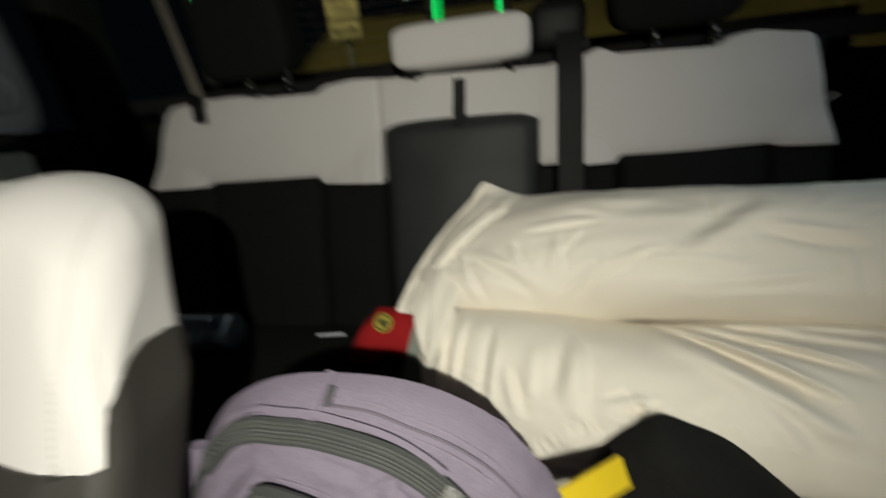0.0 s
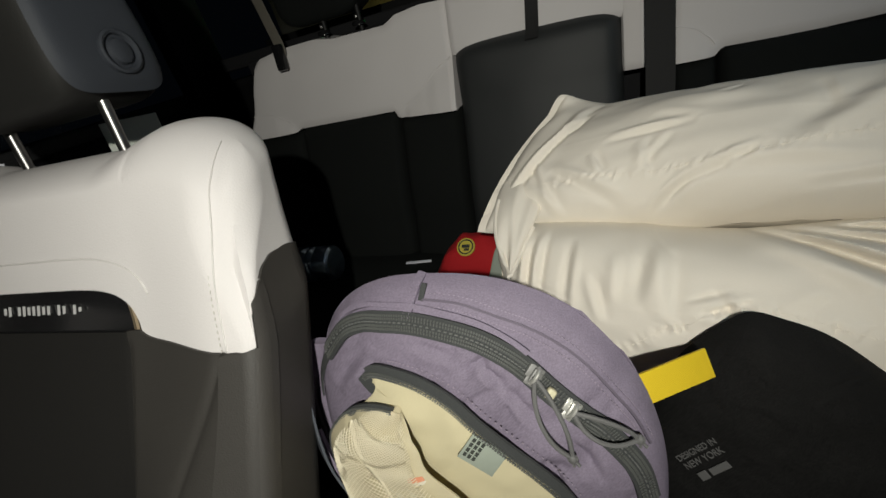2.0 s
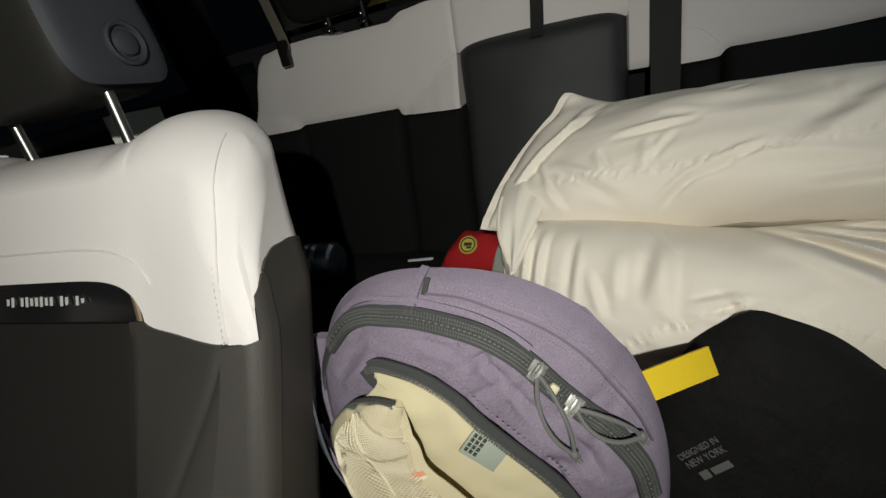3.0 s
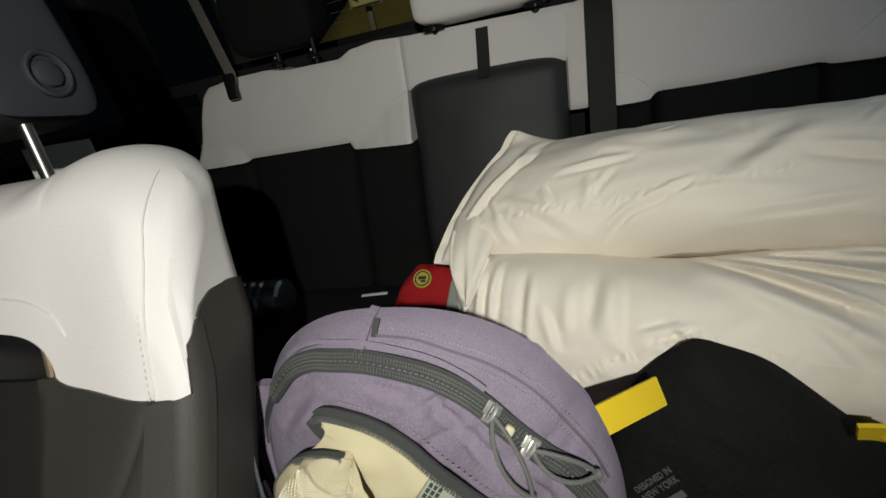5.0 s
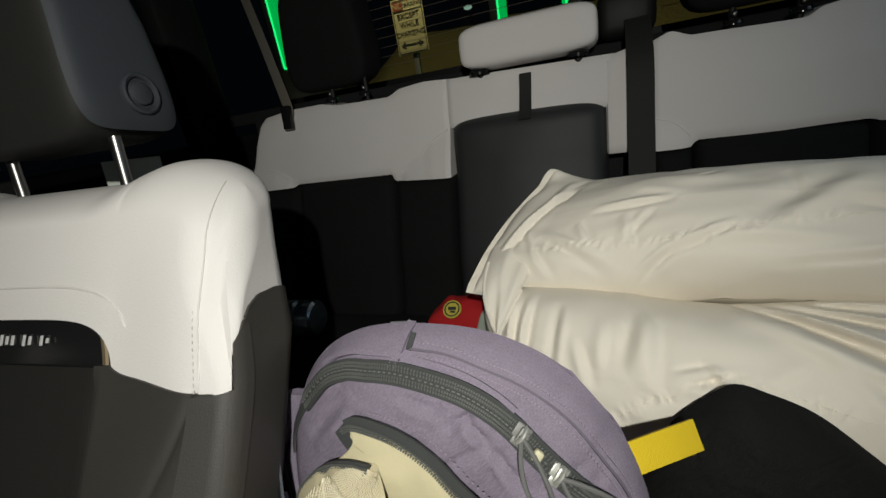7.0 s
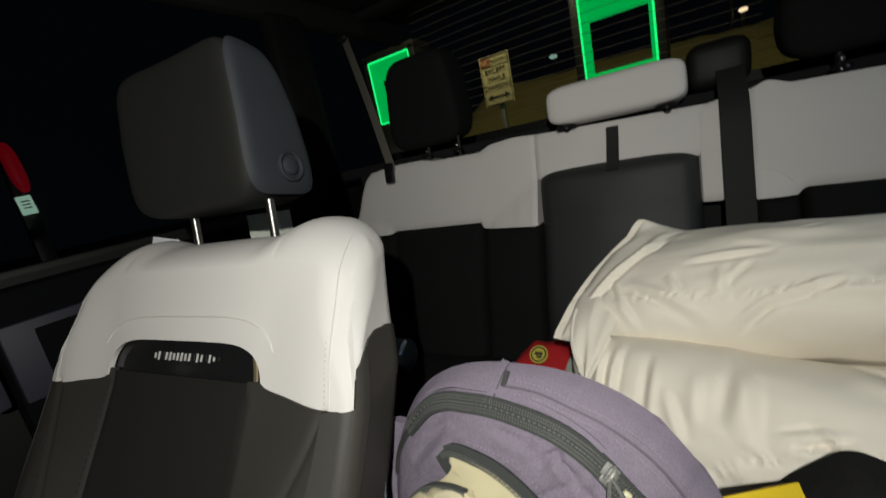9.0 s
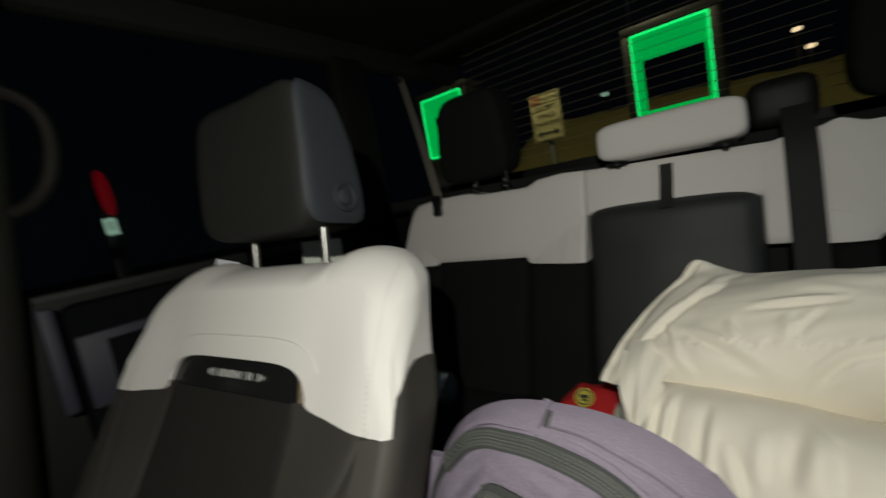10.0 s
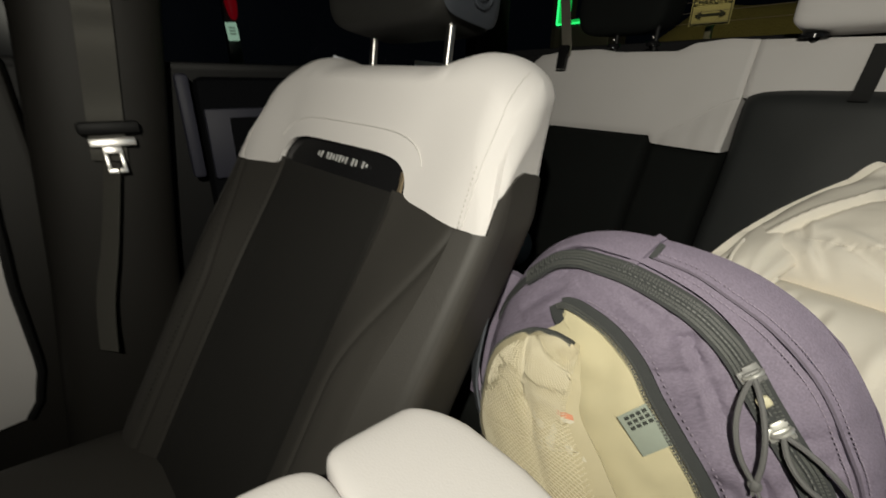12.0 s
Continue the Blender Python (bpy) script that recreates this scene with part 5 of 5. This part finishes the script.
    part("side_strap", ribbon(spline([(-0.086, 0.302, 0.628), (-0.070, 0.288, 0.606), (-0.048, 0.276, 0.590), (-0.020, 0.268, 0.572)], 20), (0.35, -0.3, 0.9), 0.024, 0.003), PURPLE, pack)
    return pack, packet


def zip_teeth(path, parent, out=0.0035, wide=0.0125):
    """Two ribbed rows of coil with a beaded line where they meet, in one mesh."""
    line = spline([(x, z, 0) for x, z in path], int(sum(math.dist(p, q) for p, q in zip(path, path[1:])) / 0.0019))
    bm = bmesh.new()
    for a, b in zip(line, line[1:]):
        p, n = on_front(a.x, a.y, out)
        t = Vector((b.x - a.x, 0, b.y - a.y)).normalized()
        side = n.cross(t).normalized()
        q = Matrix((side, n, t)).transposed().to_4x4()
        for off, w in ((-0.38, 0.13), (-0.20, 0.13), (0.20, 0.13), (0.38, 0.13)):
            m = Matrix.Translation(p + side * (off * wide) + n * (0.0005 if off == 0 else 0)) @ q
            bmesh.ops.create_cube(bm, size=1.0, matrix=m @ Matrix.Diagonal((w * wide, 0.0008, 0.0010 if off else 0.0013, 1)))
    tagged(part("zip_coil", bm, ZIP_TEETH, parent), kind="stuff")
    beads = bmesh.new()
    for a, b in zip(line[::2], line[1::2]):
        p, n = on_front(a.x, a.y, out + 0.0005)
        t = Vector((b.x - a.x, 0, b.y - a.y)).normalized()
        q = Matrix((n.cross(t).normalized(), n, t)).transposed().to_4x4()
        bmesh.ops.create_cube(beads, size=1.0, matrix=Matrix.Translation(p) @ q @ Matrix.Diagonal((0.07 * wide, 0.0010, 0.0020, 1)))
    tagged(part("zip_line", beads, ZIP_LINE, parent, "bright line where the coils meet"), kind="stuff")


def dashes(path, width, length, out=0.0006):
    bm = bmesh.new()
    for i, (x, z) in enumerate(path[:-1]):
        x2, z2 = path[i + 1]
        p, n = on_front(x, z, out)
        t = Vector((x2 - x, 0, z2 - z)).normalized()
        q = Matrix((n.cross(t), n, t)).transposed().to_4x4()
        bmesh.ops.create_cube(bm, size=1.0, matrix=Matrix.Translation(p) @ q @ Matrix.Diagonal((width, 0.0008, length * 0.6, 1)))
    return bm


def lattice(f, nu, nv, r):
    """A net of fine threads over f(u, v)."""
    bm = bmesh.new()
    lines = []
    for k in range(-nu, nv + nu):
        for step in (1, -1):
            cells = [(i, k + step * i) for i in range(nu + 1) if 0 <= k + step * i <= nv]
            if len(cells) > 1:
                lines.append([f(i / nu, j / nv) for i, j in cells])
    for pts in lines:
        prev = None
        for a, b in zip(pts, pts[1:]):
            a, b = Vector(a), Vector(b)
            t = (b - a).normalized()
            s = t.orthogonal().normalized() * r
            w = t.cross(s)
            ring = [bm.verts.new(a + s), bm.verts.new(a + w), bm.verts.new(a - s - w * 0.5)]
            if prev:
                for k in range(3):
                    bm.faces.new((prev[k], prev[(k + 1) % 3], ring[(k + 1) % 3], ring[k]))
            prev = ring
    return bm


for filled in backpack():
    filled.location += Vector((0.006, 0.001, 0.011))


# ---- black sling bag with yellow tabs ----
BAG_RIM = ((0.190, 0.560), (0.203, 0.620), (0.222, 0.655), (0.244, 0.677), (0.264, 0.690), (0.286, 0.685), (0.314, 0.673), (0.345, 0.648), (0.400, 0.598), (0.455, 0.540), (0.47, 0.47), (0.40, 0.43), (0.28, 0.42), (0.20, 0.47))


def bag_point(x, z, bulge, u, v):
    r = v
    k = 0.006 * noise.noise(Vector((x * 14, 3.0, z * 14))) + 0.0025 * noise.noise(Vector((x * 36, 5.0, z * 36)))
    return Vector((x, 0.418 + 0.25 * (z - 0.66) + (bulge + k) * (1 - r ** 2.6) ** 0.5, z))


def sling_bag():
    bag = thing("shoulder_bag", (0.33, 0.44, 0.50), "black nylon shoulder bag with yellow webbing tabs", "bag")
    cx, cz = 0.315, 0.545
    nu, nv = 160, 50
    for name, bulge, loose in (("front_panel", -0.046, 0.06), ("back_panel", 0.012, 0.0)):
        ring = spline([(x, z, 0) for x, z in (*BAG_RIM, BAG_RIM[0])], nu)
        flat = np.array([[bag_point(cx + (ring[i].x - cx) * j / nv, cz + (ring[i].y - cz) * j / nv, bulge, 0, j / nv) for j in range(nv + 1)] for i in range(nu + 1)])
        if loose:
            slacked = slack(flat, 9, loose, 0.001, 2, 400)
            flat = flat + np.array((0.0, 1.0, 0.0)) * np.abs(slacked[..., 1] - flat[..., 1])[..., None]
        part(name, grid(lambda u, v, g=flat: g[round(u * nu) % nu, round(v * nv)], nu, nv, close_u=True), BAG_BLACK, bag)
    return bag


sling = sling_bag()
sling.location += Vector((0.005, 0.0, 0.004))


def yellow_tab(points, across, width):
    part("webbing_tab", ribbon(spline(points, 16), across, width, 0.003), YELLOW, sling, "yellow webbing tab")


yellow_tab([(0.178, 0.334, 0.690), (0.192, 0.346, 0.6875), (0.213, 0.364, 0.6835), (0.2330, 0.3825, 0.6780)], (0.583, -0.185, -0.791), 0.0205)
yellow_tab([(0.352, 0.381, 0.649), (0.361, 0.380, 0.651), (0.371, 0.380, 0.650)], (0.35, 0.25, -0.9), 0.019)
yellow_tab([(0.367, 0.380, 0.651), (0.376, 0.380, 0.647), (0.386, 0.381, 0.637), (0.396, 0.384, 0.618)], (0.7, 0.3, 0.6), 0.011)


def bag_front(x, z):
    """The y of the bag's front at x, z."""
    rim = spline([(a, b, 0) for a, b in (*BAG_RIM, BAG_RIM[0])], 120)
    cx, cz = 0.315, 0.545
    d = Vector((x - cx, z - cz))
    far = max(rim, key=lambda q: Vector((q.x - cx, q.y - cz)).normalized().dot(d.normalized()))
    return bag_point(x, z, -0.046, 0, min(0.99, d.length / Vector((far.x - cx, far.y - cz)).length)).y


def on_bag(bm, x, z, turn):
    """Lays a flat print, drawn in the xz plane, onto the bag's front."""
    c, s_ = math.cos(radians(turn)), math.sin(radians(turn))
    y0 = bag_front(x, z)
    ex, ez = (bag_front(x + 0.01, z) - y0) / 0.01, (bag_front(x, z + 0.01) - y0) / 0.01
    for v in bm.verts:
        dx, dz = v.co.x * c - v.co.z * s_, v.co.x * s_ + v.co.z * c
        v.co = Vector((x + dx, y0 + ex * dx + ez * dz + v.co.y - 0.0015, z + dz))
    return bm


for words, dz, size in (("DESIGNED IN", 0.0068, 0.0062), ("NEW YORK", 0.0, 0.0068)):
    part("print", on_bag(moved(letters(words, size, 0.0003), Matrix.Translation((0, 0, dz))), 0.2325, 0.5885, 48), BAG_PRINT, sling, "pale printed words", False)
part("print_logo", on_bag(merge(box(-0.010, 0, -0.0095, 0.008, 0.0008, 0.006, 0.0004), box(0.005, 0, -0.0095, 0.017, 0.0008, 0.005, 0.0004)), 0.2325, 0.5885, 48), BAG_PRINT, sling, "plain pale logo shapes", False)


# ---- small things on the rear seat ----
def pouch():
    e = thing("pouch", (-0.07, 0.74, 0.51), "small red cloth pouch with round yellow badge", "pouch")
    def shape(p):
        return Vector((p.x + 0.01 * p.z / 0.05, p.y, p.z + 0.016 * noise.noise(p * 30) + 0.010 * math.cos(p.x * 24 + 0.6) - 0.35 * max(0.0, -p.x - 0.015)))
    m = pose(-0.072, 0.735, 0.533, -20, -14, 0)
    part("cloth", moved(cushion((0.100, 0.045, 0.046), 0.9, 0.9, 40, 24, shape), m), RED, e)
    b = Matrix.Translation((-0.066, 0.697, 0.591)) @ pose(0, 0, 0, 38, 0, 0)
    badge = part("badge", moved(disc_stack(((0, 0.0), (0, 0.0165), (0.002, 0.016), (0.002, 0.0)), 28), b), BADGE, e, "round yellow badge with a dark ring")
    part("badge_ring", moved(ring_tube(0.0125, 0.0012), b @ Matrix.Translation((0, 0, 0.002))), INK, badge)
    part("badge_mark", moved(merge(box(0, 0.001, 0.0022, 0.014, 0.006, 0.001, 0.0003), box(0.002, -0.005, 0.0022, 0.009, 0.004, 0.001, 0.0003)), b), INK, badge)
    return e


pouch()
bottle = thing("bottle", (-0.45, 0.72, 0.50), "small clear plastic water bottle lying on the rear seat", "bottle")
bm_m = pose(-0.468, 0.705, 0.552, 0, -90, 6) @ Matrix.Diagonal((1.3, 1.3, 1.1, 1))
part("shell", moved(disc_stack(((-0.09, 0.0), (-0.09, 0.024), (-0.085, 0.028), (-0.06, 0.029), (-0.055, 0.0265), (-0.05, 0.029), (-0.042, 0.029), (-0.037, 0.0262), (-0.032, 0.029), (-0.02, 0.029), (-0.015, 0.0262), (-0.01, 0.029), (0.0, 0.029), (0.005, 0.0262), (0.01, 0.029), (0.02, 0.029), (0.045, 0.020), (0.06, 0.012), (0.072, 0.012)), 28), bm_m), BOTTLE, bottle, "clear ribbed plastic")
part("cap", moved(disc_stack(((0.066, 0.0), (0.066, 0.0145), (0.080, 0.0145), (0.082, 0.012), (0.082, 0.0)), 20), bm_m), PAPER, bottle, "white screw cap")
strip = thing("paper_slip", (-0.2, 0.74, 0.51), "narrow white paper slip on the rear seat", "paper")
part("slip", moved(box(0, 0, 0, 0.055, 0.006, 0.003, 0.001), pose(-0.205, 0.76, 0.520, 10, 0, 8)), PAPER, strip)
cloth = thing("folded_cloth", (-0.02, 0.64, 0.50), "pale grey folded cloth under the pillow", "cloth")
part("cloth_sheet", moved(cushion((0.020, 0.005, 0.060), 0.3, 0.4, 24, 14, lambda p: p + Vector((0, 0.004 * noise.noise(p * 40), 0))), pose(0.004, 0.640, 0.560, -30, 14, 0)), LABEL, cloth)
note = thing("paper_sheet", (-0.42, 0.40, 0.90), "white folded paper tucked behind the front seat", "paper")
part("sheet", moved(box(0, 0, 0, 0.055, 0.001, 0.03), pose(-0.497, 0.378, 0.905, -20, 12, 10)), PAPER, note)
card = thing("paper_card", (-0.50, 0.62, 0.80), "pale grey card standing behind the front seat", "card")
part("card_sheet", moved(box(0, 0, 0, 0.074, 0.002, 0.16, 0.0008), pose(-0.478, 0.545, 0.840, -8, 5, 55)), CARD, card)


# ---- outside, at night ----
structure("ground", box(0, 10, -0.36, 120, 120, 0.1), ASPHALT, "dark asphalt car park at night", "ground")


def bank(u, v):
    x = -4.1 + 13.0 * u
    y = 5.6 + 3.2 * v
    return (x, y, -0.3 + 2.3 * min(1, v * 1.25) ** 0.6 + 0.10 * noise.noise(Vector((x * 0.7, y, 0))) + 0.05 * noise.noise(Vector((x * 3.1, y * 2, 5))) - 0.3 * max(0, u - 0.15) - 0.5 * max(0.0, 0.06 - u) / 0.06)


structure("grass_bank", grid(bank, 60, 16), BANK, "dry grass bank behind the chargers", "bank")


def charger(x, y, z):
    """A charging pillar whose hollow head glows green."""
    c = thing("charger", (x, y, -0.31), "dark charging pillar with a green-lit hollow head", "charger", "chargers in the car park")
    w, h, d = 0.306, 0.366, 0.16
    iw, top, low = 0.258, h - 0.205, -h + 0.060
    outer = [(-w, -h), (w, -h), (w, h), (-w, h)]
    inner = [(-iw, low), (iw, low), (iw, top), (-iw, top)]
    for k in range(4):
        (ax, az), (bx, bz) = outer[k], outer[(k + 1) % 4]
        (cx, cz), (dx, dz) = inner[(k + 1) % 4], inner[k]
        bm = bmesh.new()
        bm.faces.new([bm.verts.new(p) for p in ((x + ax, y, z + az), (x + bx, y, z + bz), (x + cx, y + d, z + cz), (x + dx, y + d, z + dz))])
        part("lit_lining", thicken(bm, 0.004), GREEN_WALL, c, "green lining, edge light put in as glow", False)
        part("light_edge", tube([(x + ax, y - 0.012, z + az), (x + bx, y - 0.012, z + bz)], 0.011, 6), GREEN_EDGE, c, "bright green light edge")
    for sx in (-1, 1):
        part("head_side", box(x + sx * (w + 0.045), y + 0.17, z, 0.08, 0.36, 2 * h + 0.1, 0.01), CABINET, c)
    part("head_top", box(x, y + 0.17, z + h + 0.05, 2 * w + 0.18, 0.36, 0.09, 0.01), CABINET, c)
    part("body", box(x, y + 0.17, (z - h - 0.31) / 2 - 0.01, 2 * w + 0.16, 0.36, z - h + 0.29, 0.02), CABINET, c)
    return c


charger(-0.410, 4.5, 1.738)
charger(-2.965, 4.5, 1.875)


def parking_sign():
    s = thing("parking_sign", (-1.441, 4.06, -0.31), "cream parking sign with dark lettering on a steel post", "sign")
    cx, cz, y = -1.441, 1.556, 4.05
    part("post", box(cx, y + 0.04, 0.71, 0.05, 0.04, 2.04, 0.004), STEEL, s)
    plate = part("plate", box(cx, y, cz, 0.305, 0.004, 0.457, 0.0015), SIGN_FACE, s)
    rim = [(-0.14, -0.216), (0.14, -0.216), (0.14, 0.216), (-0.14, 0.216)]
    for k in range(4):
        (ax, az), (bx, bz) = rim[k], rim[(k + 1) % 4]
        part("border", tube([(cx + ax, y - 0.004, cz + az), (cx + bx, y - 0.004, cz + bz)], 0.0035, 6), INK, plate)
    part("red_field", box(cx - 0.088, y - 0.004, cz + 0.172, 0.095, 0.003, 0.07), SIGN_RED, plate)
    part("rule", box(cx, y - 0.004, cz + 0.130, 0.27, 0.003, 0.005), INK, plate)
    for words, x, z, size, m in (("NO", -0.088, 0.172, 0.075, SIGN_FACE), ("PARKING", 0.052, 0.172, 0.048, INK), ("EXCEPT", 0, 0.086, 0.062, INK), ("WHILE", 0, 0.014, 0.062, INK), ("CHARGING", 0, -0.058, 0.056, INK)):
        part("lettering", moved(letters(words, size, 0.0015), Matrix.Translation((cx + x, y - 0.0065, cz + z))), m, plate, "", False)
    arrow = [box(cx, y - 0.005, cz - 0.150, 0.16, 0.003, 0.014)]
    for sx in (-1, 1):
        bm = bmesh.new()
        bm.faces.new([bm.verts.new(p) for p in ((cx + sx * 0.115, y - 0.006, cz - 0.150), (cx + sx * 0.068, y - 0.006, cz - 0.122), (cx + sx * 0.068, y - 0.006, cz - 0.178))])
        arrow.append(thicken(bm, 0.002))
    part("arrow", merge(*arrow), INK, plate, "", False)
    return s


parking_sign()


def marker():
    """Red lamp with a white reflector low on a post, seen through the rear side window."""
    e = thing("marker_post", (-3.0, 0.87, -0.31), "dark post with a red lens and white tag", "marker post")
    part("post", box(-3.05, 0.87, 0.55, 0.06, 0.08, 1.72, 0.01), CABINET, e)
    part("red_lens", moved(cushion((0.03, 0.036, 0.140), 0.8, 0.8, 20, 16), pose(-3.0, 0.872, 1.370, 4)), RED_LENS, e, "red lens")
    # tag is no lamp; its brightness is put in as emission
    tag = part("white_tag", moved(box(0, 0, 0, 0.012, 0.068, 0.104, 0.004), pose(-2.99, 0.858, 1.162, 4)), PALE_GLOW, e, "white tag")
    for k in range(3):
        part("print_bar", moved(box(0.007, 0, 0.022 - 0.018 * k, 0.002, 0.036, 0.007), pose(-2.99, 0.858, 1.162, 4)), LABEL, tag)
    return e


marker()


def far_lamp(x, y, z, r, m, label, power=1.0):
    e = thing("street_lamp", (x, y, -0.31), label, "street lamp", "far lamps")
    part("lamp_head", moved(cushion((r, r, r * 0.5), 0.8, 0.8, 16, 10), Matrix.Translation((x, y, z))), m, e)
    part("lamp_post", tube([(x, y + r + 0.06, -0.31), (x, y + r + 0.06, z), (x, y + r * 0.5, z + r * 0.6)], 0.05, 8), CABINET, e)
    return e


far_lamp(-2.7, 14, 6.1, 0.22, LAMP_WHITE, "tall street lamp with cool white head")
far_lamp(0.97, 14, 3.43, 0.10, LAMP_WARM, "far warm street lamp")
far_lamp(1.2, 14, 2.96, 0.10, LAMP_WARM, "far warm street lamp")
far_lamp(-3.58, 14, 3.24, 0.12, PALE_GLOW, "far pale lit lamp")
